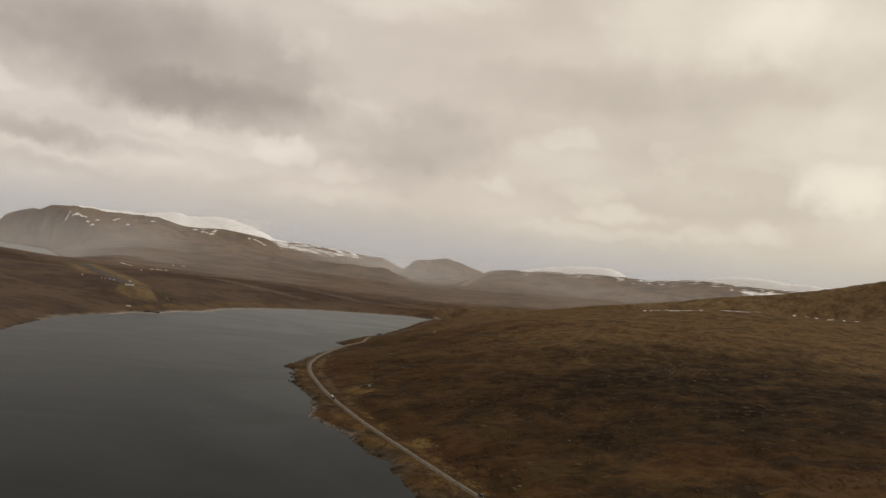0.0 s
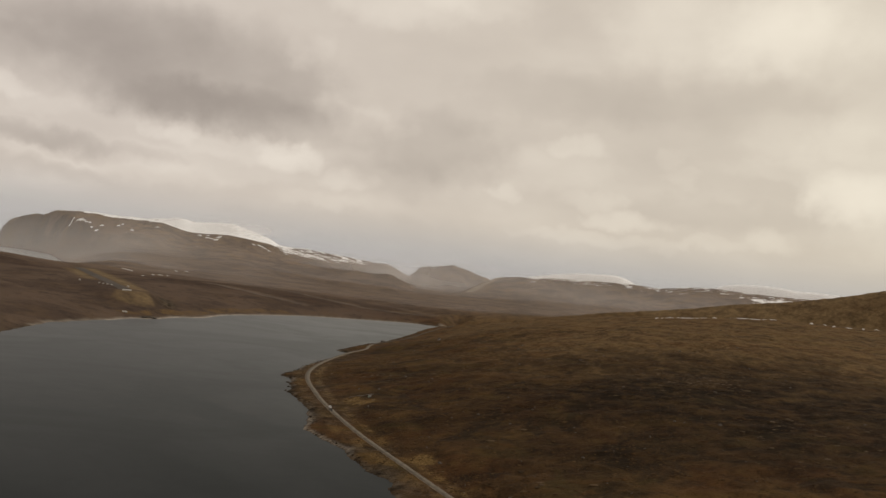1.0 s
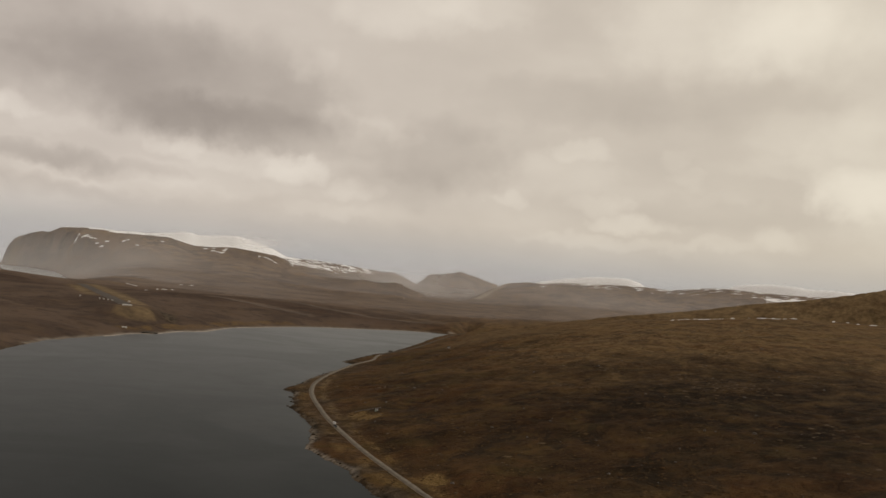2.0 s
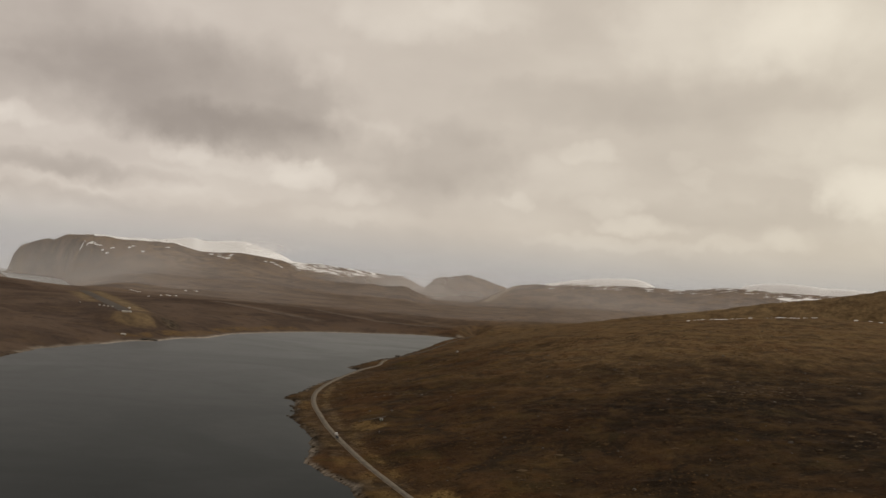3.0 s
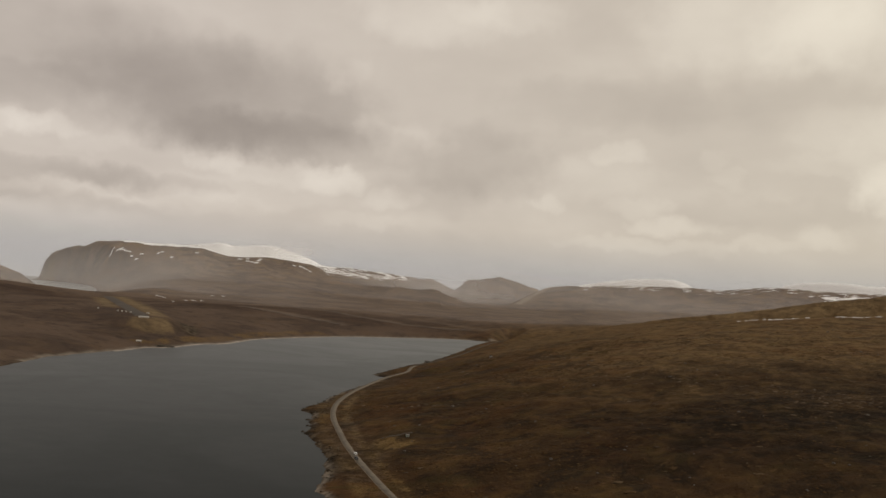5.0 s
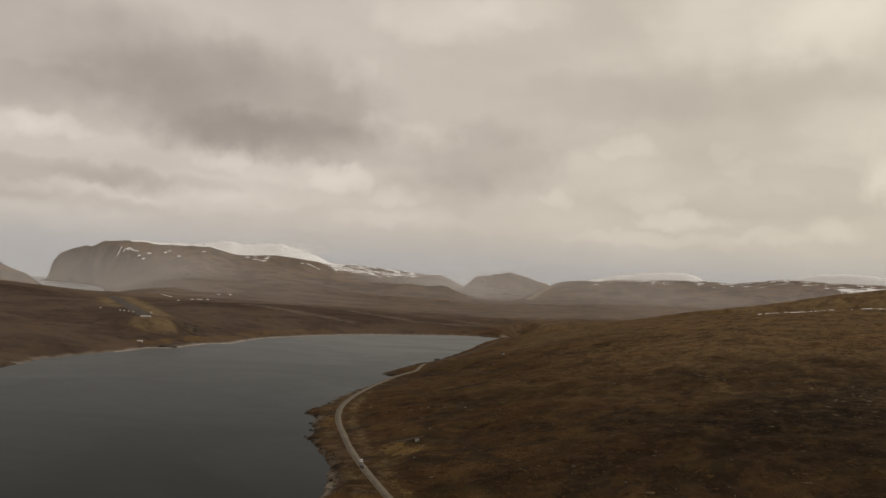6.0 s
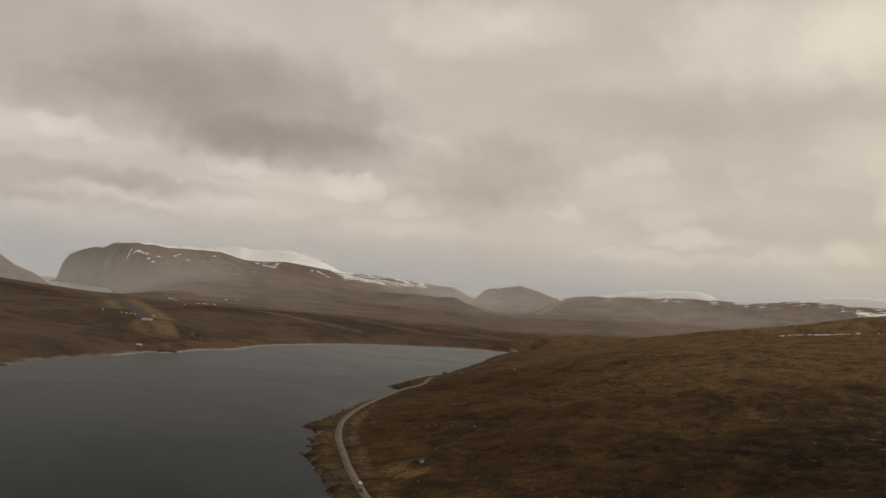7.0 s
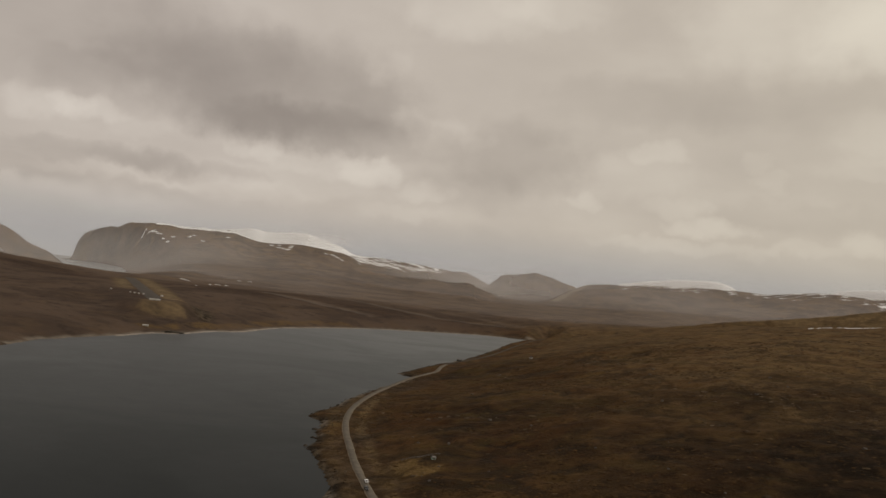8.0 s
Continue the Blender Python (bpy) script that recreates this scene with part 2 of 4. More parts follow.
def height(x, y):
    """Ground height over the sea, and what the ground is made of, for arrays of places."""
    fjord = NEAR_SHORE + FAR_SHORE
    jag = fbm(x, y, 18, 3, 11) * 3.6 + fbm(x, y, 6, 2, 12) * 1.8
    d1 = shore_far(x, y, fjord)
    d2 = shore_far(x, y, INLET)
    d = np.minimum(d1 + jag * step(60, 5, np.abs(d1)), d2 + fbm(x, y, 160, 3, 13) * 14)
    pos = np.maximum(d, 0)
    # east bank, with the road at its foot and the heath hill above
    middle = np.interp(y, [-500, 900, 1300, 2000, 2600], [-280, -330, -280, -30, 150])
    east = step(-1, 1, (x - middle) / np.interp(y, [1500, 1900, 2100, 2500], [60, 120, 220, 420]))
    full = np.interp(y, [-500, 800, 1050, 1300, 1600, 2000, 2500], [84, 84, 110, 127, 120, 80, 40])
    inland = pos - 75 * (1 - np.exp(-pos / 80))
    hill = full * (1 - np.exp(-inland / 280)) + 1.8 * (1 - np.exp(-pos / 9))
    west = (46 + np.clip((-x - 1225) * 0.095, -18, 12) * step(300, 700, d1)) * (1 - np.exp(-np.maximum(d1, 0) / 330)) * step(0, 260, d2) + 4 * (1 - np.exp(-pos / 12))
    base = west + (hill - west) * east
    z = base
    heights = {}
    for name, crest in (("mountain", MOUNTAIN), ("knoll", KNOLL), ("saddle", SADDLE_HILL), ("snow_hill", SNOW_HILL), ("snow_east", SNOW_HILL_EAST), ("dome", SNOW_DOME),
                        ("left", LEFT_HILL), ("back", BACK_HILL)):
        r, u = ridge(x, y, crest)
        if name == "mountain":
            r = r * step(0, np.interp(y, [3000, 3700, 4100, 4200], [420, 330, 120, 50]), d2)
        heights[name] = r
        k = 14.0
        h = np.clip(0.5 + 0.5 * (r - z) / k, 0, 1)
        z = np.where(r > 0, z + ((r - z) * h + k * h * (1 - h)) * step(0, 25, r), z)
    far = step(1500, 3200, y)
    brow = step(0.82, 0.97, heights["mountain"] / np.maximum(np.interp(x, [p[0] for p in MOUNTAIN[0]], [p[2] for p in MOUNTAIN[0]]), 1))
    rough = fbm(x, y, 420, 6, 21, 0.5) * (3 + far * np.interp(z, [90, 140], [4, 0.5]) * (1 - brow)) * step(30, 300, pos) * np.clip(z / 60, 0.2, 1)
    # gullies running down the mountain's face
    gully = (0.25 - np.abs(fbm(x + 0.35 * y, y * 0.3, 210, 4, 33, 0.5))) * 14 * far * step(45, 110, z) * (1 - brow)
    lumps = (fbm(x, y, 46, 4, 41, 0.55) * 2.2 + fbm(x, y, 17, 3, 42, 0.6) * 1.5 * step(-0.2, 0.35, fbm(x, y, 120, 2, 45)) + fbm(x, y, 9, 2, 43) * 0.7) * step(8, 60, pos) * (1 - 0.7 * far)
    z = z + rough + gully + lumps
    z = np.maximum(z * step(0, 30, pos) + (1 - step(0, 30, pos)) * np.minimum(z, pos * 0.16 + 0.3 * (pos > 0)), 0.0 * pos + np.where(pos > 0, 0.15, 0))
    # a low rise that catches the drifting snow
    z = z + 5.0 * np.exp(-((x - 560) / 110) ** 2 - ((y - 1372) / 70) ** 2)
    # the road's bench
    rd, along, _ = line_far(x, y, ROAD)
    flat = step(36, 4.5, rd)
    z = z + (ROAD_Z - z) * flat * (pos > 0)
    # the levelled airstrip
    sd, sa, _ = line_far(x, y, AIRSTRIP)
    z = z + (STRIP_Z[0] + (STRIP_Z[1] - STRIP_Z[0]) * sa - z) * step(85, 32, sd) * (d > 0)
    z = np.where(d < 0, np.maximum(d * 0.2, -7), z)
    return z, d, east, heights, rd


ROAD_Z = 1.8
AIRSTRIP, STRIP_Z = [(-1000, 2130), (-560, 1395)], (28.5, 33.0)

# ---- materials ----


def material(name):
    mat = bpy.data.materials.new(name)
    mat.use_nodes = True
    nt = mat.node_tree
    nt.nodes.clear()
    bsdf, out = nt.nodes.new("ShaderNodeBsdfPrincipled"), nt.nodes.new("ShaderNodeOutputMaterial")
    nt.links.new(bsdf.outputs[0], out.inputs[0])
    return mat, nt, bsdf


def node_noise(nt, scale, detail=4, rough=0.55, vector=None, warp=0.0):
    n = nt.nodes.new("ShaderNodeTexNoise")
    n.inputs["Scale"].default_value, n.inputs["Detail"].default_value = scale, detail
    n.inputs["Roughness"].default_value, n.inputs["Distortion"].default_value = rough, warp
    if vector is None:
        vector = nt.nodes.new("ShaderNodeTexCoord").outputs["Object"]
    nt.links.new(vector, n.inputs["Vector"])
    return n.outputs[0]


def node_mix(nt, fac, a, b, mode="MIX"):
    m = nt.nodes.new("ShaderNodeMix")
    m.data_type, m.blend_type = "RGBA", mode
    for v, sock in ((fac, m.inputs[0]), (a, m.inputs[6]), (b, m.inputs[7])):
        if isinstance(v, (int, float)):
            sock.default_value = v
        elif isinstance(v, tuple):
            sock.default_value = (*v, 1)
        else:
            nt.links.new(v, sock)
    return m.outputs[2]


def node_range(nt, v, a, b, c=0.0, d=1.0):
    m = nt.nodes.new("ShaderNodeMapRange")
    m.interpolation_type = "SMOOTHSTEP"
    nt.links.new(v, m.inputs[0])
    for i, w in enumerate((a, b, c, d)):
        m.inputs[i + 1].default_value = w
    return m.outputs[0]


def node_math(nt, op, a, b):
    m = nt.nodes.new("ShaderNodeMath")
    m.operation = op
    for i, v in enumerate((a, b)):
        if isinstance(v, (int, float)):
            m.inputs[i].default_value = v
        else:
            nt.links.new(v, m.inputs[i])
    return m.outputs[0]


def node_attr(nt, name):
    a = nt.nodes.new("ShaderNodeAttribute")
    a.attribute_name = name
    return a.outputs["Fac"]


def node_bump(nt, bsdf, h, strength, distance):
    b = nt.nodes.new("ShaderNodeBump")
    b.inputs["Strength"].default_value, b.inputs["Distance"].default_value = strength, distance
    nt.links.new(h, b.inputs["Height"])
    nt.links.new(b.outputs[0], bsdf.inputs["Normal"])


def heath_material():
    mat, nt, bsdf = material("heath")
    big = node_noise(nt, 0.007, 4, 0.6, warp=0.4)
    mid = node_noise(nt, 0.035, 6, 0.7, warp=0.25)
    def laid(long, turn):
        lay = nt.nodes.new("ShaderNodeMapping")
        lay.vector_type = "TEXTURE"
        lay.inputs["Scale"].default_value, lay.inputs["Rotation"].default_value = (long, 1.0, 1.0), (0, 0, radians(turn))
        nt.links.new(nt.nodes.new("ShaderNodeTexCoord").outputs["Object"], lay.inputs[0])
        return lay.outputs[0]

    fine = node_noise(nt, 0.11, 5, 0.62, laid(1.3, 66), 0.6)
    grain = node_noise(nt, 0.6, 4, 0.8)
    blades = node_noise(nt, 0.24, 3, 0.55, laid(2.0, 20), 1.0)
    tint = node_noise(nt, 0.016, 3, 0.5, warp=0.6)
    col = node_mix(nt, node_range(nt, big, 0.42, 0.58), (0.055, 0.0335, 0.0195), (0.094, 0.0560, 0.0280))
    col = node_mix(nt, node_range(nt, tint, 0.52, 0.64, 0, 0.7), col, (0.084, 0.0400, 0.0175))
    col = node_mix(nt, node_range(nt, tint, 0.46, 0.36, 0, 0.7), col, (0.068, 0.0460, 0.0230))
    col = node_mix(nt, node_range(nt, mid, 0.48, 0.64, 0, 0.75), col, (0.098, 0.062, 0.0250))
    col = node_mix(nt, node_range(nt, mid, 0.50, 0.36, 0, 0.6), col, (0.027, 0.0190, 0.0125))
    col = node_mix(nt, node_range(nt, fine, 0.54, 0.70, 0, 0.55), col, (0.112, 0.0600, 0.0260))
    col = node_mix(nt, node_range(nt, fine, 0.46, 0.33, 0, 0.5), col, (0.022, 0.0155, 0.0100))
    col = node_mix(nt, node_range(nt, grain, 0.45, 0.30, 0.0, 0.3), col, (0.016, 0.0112, 0.0075))
    col = node_mix(nt, node_range(nt, grain, 0.62, 0.74, 0, 0.4), col, (0.12, 0.080, 0.040))
    patch = node_noise(nt, 0.021, 6, 0.62, warp=0.9)
    col = node_mix(nt, node_range(nt, patch, 0.53, 0.62, 0, 0.6), col, (0.078, 0.0430, 0.0200))
    col = node_mix(nt, node_range(nt, patch, 0.46, 0.38, 0, 0.75), col, (0.030, 0.0225, 0.0165))
    moss = node_noise(nt, 0.028, 4, 0.6, laid(1.5, -20), 0.7)
    col = node_mix(nt, node_range(nt, moss, 0.56, 0.66, 0, 0.55), col, (0.066, 0.0500, 0.0210))
    col = node_mix(nt, 1.0, col, (0.90, 0.88, 0.78), "MULTIPLY")
    # pale grass that also carries the haze and sun of the upper slopes
    upland_light = node_math(nt, "MULTIPLY", node_attr(nt, "upland_light"), node_range(nt, mid, 0.36, 0.62, 0.35, 1.0))
    col = node_mix(nt, upland_light, col, node_mix(nt, node_range(nt, fine, 0.4, 0.62), (0.116, 0.077, 0.037), (0.176, 0.117, 0.055)))
    # dark growth, and the shade lying low on the slope, both as colour
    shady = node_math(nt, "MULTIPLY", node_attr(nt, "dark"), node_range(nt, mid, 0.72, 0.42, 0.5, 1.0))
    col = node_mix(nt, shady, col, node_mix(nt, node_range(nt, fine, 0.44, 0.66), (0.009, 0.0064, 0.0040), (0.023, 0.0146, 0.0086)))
    col = node_mix(nt, node_range(nt, blades, 0.62, 0.72, 0, 0.4), col, (0.11, 0.068, 0.033))
    col = node_mix(nt, node_range(nt, blades, 0.40, 0.30, 0, 0.35), col, (0.020, 0.0140, 0.0095))
    moor = node_mix(nt, node_range(nt, big, 0.40, 0.6), (0.044, 0.030, 0.023), (0.070, 0.048, 0.036))
    moor = node_mix(nt, node_range(nt, mid, 0.50, 0.62, 0, 0.45), moor, (0.074, 0.046, 0.030))
    moor = node_mix(nt, node_range(nt, mid, 0.48, 0.36, 0, 0.5), moor, (0.028, 0.021, 0.017))
    col = node_mix(nt, node_attr(nt, "west"), col, moor)
    # bare rock, its tone lightened for the haze lying before it
    hazy_rock = node_mix(nt, node_range(nt, big, 0.40, 0.6), (0.112, 0.086, 0.069), (0.165, 0.126, 0.098))
    hazy_rock = node_mix(nt, node_range(nt, tint, 0.50, 0.66, 0, 0.8), hazy_rock, (0.175, 0.126, 0.082))
    hazy_rock = node_mix(nt, node_range(nt, mid, 0.54, 0.66, 0, 0.5), hazy_rock, (0.150, 0.118, 0.090))
    hazy_rock = node_mix(nt, node_range(nt, mid, 0.46, 0.36, 0, 0.6), hazy_rock, (0.045, 0.036, 0.031))
    col = node_mix(nt, node_attr(nt, "bare_haze"), col, hazy_rock)
    dry = node_math(nt, "MULTIPLY", node_attr(nt, "grass"), node_range(nt, mid, 0.36, 0.62))
    dry = node_math(nt, "MULTIPLY", dry, node_range(nt, fine, 0.36, 0.54, 0.25, 0.9))
    col = node_mix(nt, dry, col, node_mix(nt, node_range(nt, grain, 0.4, 0.6), (0.085, 0.055, 0.020), (0.17, 0.11, 0.045)))
    # meadow grass; the same tone paints sunlit ground on the far hills
    lush = node_math(nt, "MULTIPLY", node_attr(nt, "meadow_sun"), node_range(nt, fine, 0.34, 0.56, 0.65, 0.98))
    col = node_mix(nt, lush, col, node_mix(nt, node_range(nt, mid, 0.4, 0.6), (0.118, 0.086, 0.050), (0.185, 0.138, 0.082)))
    col = node_mix(nt, node_attr(nt, "stone"), col, node_mix(nt, node_range(nt, fine, 0.4, 0.62), (0.018, 0.014, 0.010), (0.085, 0.066, 0.046)))
    # pale shingle, and the same tone for sunlight on the saddle's edge
    col = node_mix(nt, node_attr(nt, "beach"), col, node_mix(nt, fine, (0.20, 0.17, 0.14), (0.38, 0.34, 0.29)))
    co = nt.nodes.new("ShaderNodeTexCoord").outputs["Object"]
    mp = nt.nodes.new("ShaderNodeMapping")
    mp.inputs["Scale"].default_value = (0.45, 1.0, 1.0)
    mp.inputs["Rotation"].default_value = (0, 0, radians(8))
    nt.links.new(co, mp.inputs[0])
    blown = node_math(nt, "MULTIPLY", node_math(nt, "SUBTRACT", node_noise(nt, 0.034, 5, 0.7, mp.outputs[0], 0.3), 0.5), 2.6)
    white = node_range(nt, node_math(nt, "ADD", node_attr(nt, "snow"), blown), 0.48, 0.56)
    white = node_math(nt, "MULTIPLY", white, node_range(nt, node_attr(nt, "snow"), 0.02, 0.12))
    col = node_mix(nt, white, col, (0.82, 0.83, 0.85))
    nt.links.new(col, bsdf.inputs["Base Color"])
    bsdf.inputs["Roughness"].default_value = 0.95
    bsdf.inputs["Specular IOR Level"].default_value = 0.03
    node_bump(nt, bsdf, node_math(nt, "ADD", node_math(nt, "MULTIPLY", patch, 2.2), node_math(nt, "ADD", fine, node_math(nt, "MULTIPLY", grain, 0.3))), 0.9, 1.8)
    return mat


def water_material():
    """Dark water whose small waves, too fine to build, thin out the grazing reflection."""
    mat = bpy.data.materials.new("fjord_water")
    mat.use_nodes = True
    nt = mat.node_tree
    nt.nodes.clear()
    deep, gloss = nt.nodes.new("ShaderNodeBsdfDiffuse"), nt.nodes.new("ShaderNodeBsdfGlossy")
    deep.inputs[0].default_value = (0.0065, 0.0085, 0.0090, 1)
    both, out, fres = nt.nodes.new("ShaderNodeMixShader"), nt.nodes.new("ShaderNodeOutputMaterial"), nt.nodes.new("ShaderNodeFresnel")
    fres.inputs["IOR"].default_value = 1.33
    co = nt.nodes.new("ShaderNodeTexCoord").outputs["Object"]
    mp = nt.nodes.new("ShaderNodeMapping")
    mp.inputs["Scale"].default_value = (0.8, 1.0, 1.0)
    mp.inputs["Rotation"].default_value = (0, 0, radians(12))
    nt.links.new(co, mp.inputs[0])
    gust = node_noise(nt, 0.006, 4, 0.5, mp.outputs[0], 1.2)
    nt.links.new(node_range(nt, gust, 0.4, 0.62, 0.31, 0.44), gloss.inputs["Roughness"])
    share = node_math(nt, "MULTIPLY", node_math(nt, "POWER", fres.outputs[0], 1.2), node_range(nt, gust, 0.34, 0.66, 0.62, 0.50))
    gloss.inputs[0].default_value = (0.775, 0.81, 0.825, 1)
    share = node_math(nt, "MULTIPLY", share, node_range(nt, node_noise(nt, 0.07, 4, 0.7, mp.outputs[0], 0.6), 0.3, 0.7, 0.97, 1.03))
    nt.links.new(share, both.inputs[0])
    nt.links.new(deep.outputs[0], both.inputs[1])
    nt.links.new(gloss.outputs[0], both.inputs[2])
    nt.links.new(both.outputs[0], out.inputs[0])
    return mat


def plain_material(name, dark, light, scale, rough=0.9, bump=0.3, metal=0.0):
    mat, nt, bsdf = material(name)
    n = node_noise(nt, scale, 5, 0.6)
    nt.links.new(node_mix(nt, node_range(nt, n, 0.3, 0.7), dark, light), bsdf.inputs["Base Color"])
    bsdf.inputs["Roughness"].default_value, bsdf.inputs["Metallic"].default_value = rough, metal
    bsdf.inputs["Specular IOR Level"].default_value = 0.15
    if bump:
        node_bump(nt, bsdf, n, bump, 0.1)
    return mat


HEATH, WATER = heath_material(), water_material()
ASPHALT = plain_material("worn_asphalt", (0.092, 0.080, 0.065), (0.140, 0.122, 0.098), 0.25)
GRAVEL = plain_material("gravel", (0.10, 0.080, 0.056), (0.20, 0.162, 0.115), 0.3)
PALE_GRAVEL = plain_material("pale_gravel", (0.060, 0.046, 0.036), (0.105, 0.082, 0.063), 0.03)
SNOW = plain_material("old_snow", (0.55, 0.56, 0.57), (0.80, 0.80, 0.80), 0.15)

# ---- ground and water ----


def spaced(lo, a, b, hi, fine, coarse, grow=1.035):
    mid = list(np.arange(a, b, fine))
    up, s = [mid[-1]], fine
    while up[-1] < hi:
        s = min(s * grow, coarse)
        up.append(up[-1] + s)
    down, s = [a], fine
    while down[-1] > lo:
        s = min(s * grow, coarse)
        down.append(down[-1] - s)
    return np.array(down[:0:-1] + mid + up[1:])


def grid_mesh(name, xs, ys, z):
    nx, ny = len(xs), len(ys)
    co = np.empty((ny, nx, 3), np.float32)
    co[..., 0], co[..., 1], co[..., 2] = xs[None, :], ys[:, None], z
    i = np.arange((ny - 1) * (nx - 1))
    r, c = i // (nx - 1), i % (nx - 1)
    v = r * nx + c
    quads = np.stack([v, v + 1, v + nx + 1, v + nx], 1).astype(np.int32)
    me = bpy.data.meshes.new(name)
    me.vertices.add(nx * ny)
    me.vertices.foreach_set("co", co.ravel())
    me.loops.add(quads.size)
    me.loops.foreach_set("vertex_index", quads.ravel())
    me.polygons.add(len(quads))
    me.polygons.foreach_set("loop_start", np.arange(0, quads.size, 4, dtype=np.int32))
    me.polygons.foreach_set("use_smooth", np.ones(len(quads), bool))
    me.update(calc_edges=True)
    return me


def attribute(me, name, values):
    a = me.attributes.new(name, "FLOAT", "POINT")
    a.data.foreach_set("value", np.ascontiguousarray(values, np.float32).ravel())


GX = spaced(-3100, -190, 330, 2500, 2.6, 13, 1.016)
GY = spaced(-500, 400, 1250, 4900, 2.8, 15, 1.02)
OUT = np.array([100, 260, 520, 900, 1500, 2400, 3800, 5800, 8500])
GX = np.concatenate([GX[0] - OUT[::-1], GX, GX[-1] + OUT])
GY = np.concatenate([GY[0] - OUT[::-1], GY, GY[-1] + OUT])
X, Y = np.meshgrid(GX, GY)
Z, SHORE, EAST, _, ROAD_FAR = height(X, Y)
land = grid_mesh("ground", GX, GY, Z)
strip_far, strip_along, strip_side = line_far(X, Y, AIRSTRIP)
uneven = fbm(X, Y, 60, 4, 61) * 14


def heather_shade(x, y):
    """How far the heath darkens: heather with shade painted in, wide and low on the slope, and a smaller stand above
    the bend.
    """
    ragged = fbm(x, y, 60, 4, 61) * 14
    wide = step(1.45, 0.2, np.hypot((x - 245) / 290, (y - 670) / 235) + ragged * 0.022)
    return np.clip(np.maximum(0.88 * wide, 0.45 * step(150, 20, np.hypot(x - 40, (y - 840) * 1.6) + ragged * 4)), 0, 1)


def blot(cx, cy, rx, ry, turn=0.0):
    """A patch with ragged edges, 1 inside."""
    c, sn = math.cos(radians(turn)), math.sin(radians(turn))
    u, v = (X - cx) * c + (Y - cy) * sn, (Y - cy) * c - (X - cx) * sn
    return step(1.25, 0.75, np.sqrt((u / rx) ** 2 + (v / ry) ** 2) + uneven * 0.03)


# bare banks: the tide line and the cutting at the runway's end
attribute(land, "stone", np.maximum(0.8 * step(6, 1, SHORE + fbm(X, Y, 30, 3, 51) * 5) * (SHORE > -30), 0.9 * blot(-500, 1432, 17, 52, 26)) + 0.4 * step(46, 26, SHORE + uneven * 0.8) * EAST * (SHORE > 0) * step(1400, 1200, Y) * step(0.1, 0.45, 0.35 + fbm(X, Y, 26, 3, 52)))

SUNLIT_EDGE = [(117, 3790), (146, 3886), (178, 4041), (208, 4104), (250, 4200), (285, 4300)]
road_side = line_far(X, Y, ROAD)[2]
sunlit_far = line_far(X, Y, SUNLIT_EDGE)[0]
# dry grass: beside the airstrip, along the road, by the hut; sunlight painted on the saddle
grass = step(16, 8, np.abs(strip_far - 29 + uneven * 0.4)) * (strip_side < 0) * step(0.05, 0.2, strip_along) * step(0.72, 0.62, strip_along)
grass = np.maximum(grass, step(19, 9, np.abs(strip_far - 30 + uneven * 0.4)) * (strip_side > 0) * step(-0.1, 0.05, strip_along) * step(1.0, 0.97, strip_along))
grass = np.maximum(grass, 0.6 * blot(-530, 1358, 34, 34, 30))
# meadow grass, with sunlight painted on cliff foot, saddle edge and back hill
attribute(land, "meadow_sun", np.clip(np.maximum.reduce([grass, blot(-2425, 4160, 65, 60), 0.28 * step(5, 1, np.abs(ROAD_FAR - 11 + uneven * 0.2)) * EAST * (road_side < 0) * step(1010, 930, Y) * step(700, 780, Y), step(40, 14, sunlit_far + uneven * 0.6), 0.35 * step(1440, 1600, Y) * step(380, 520, X) * step(2300, 2000, Y)]), 0, 1))
grass = np.maximum(grass, 1.9 * blot(-62, 717, 11, 17, 25))
grass = np.maximum(grass, 2.2 * blot(1, 538, 7, 12, 25))
grass = np.maximum(grass, 1.1 * step(5, 1, np.abs(ROAD_FAR - 10 + uneven * 0.25)) * EAST * (road_side < 0) * step(1010, 930, Y))
grass = np.maximum(grass, 0.7 * step(9, 2, np.abs(ROAD_FAR - 10 + uneven * 0.4)) * EAST * (road_side > 0) * step(1010, 900, Y))
grass = np.maximum(grass, 0.8 * step(14, 6, np.abs(SHORE - 22 + uneven)) * (1 - EAST) * (Y < 1700) * (Y > 1250))
grass = np.maximum(grass, 0.8 * blot(-2400, 4150, 50, 60))
beach = np.maximum(step(7, 2, SHORE) * (1 - EAST) * (Y > 1000) * 0.45, 0.55 * blot(6, 1914, 14, 7))
beach = np.maximum(beach, 0.55 * step(4.5, 1.0, SHORE) * EAST * step(0.0, 0.35, fbm(X, Y, 40, 3, 53)) * (SHORE > 0))
# past the shore this paints a sunlit line along the saddle's edge
attribute(land, "beach", np.maximum(beach * (Y < 2100), 0.5 * step(34, 10, sunlit_far + uneven * 0.6)))
# haze painted towards the crest, sunlight painted on the back hill
attribute(land, "upland_light", np.maximum.reduce([0.65 * step(540, 1000, Y + 0.25 * X + uneven * 9) * step(100, 330, SHORE), 0.6 * step(1050, 1450, Y + uneven * 6) * step(20, 130, SHORE), step(1440, 1600, Y) * step(380, 520, X)]) * EAST * step(2300, 2000, Y))
# shade painted low on the slope, and a weaker dark strip along the shore
attribute(land, "dark", np.maximum(heather_shade(X, Y), 0.22 * step(330, 110, SHORE + uneven * 5) * step(1450, 1100, Y)) * EAST)
attribute(land, "west", 0.95 * (1 - EAST))
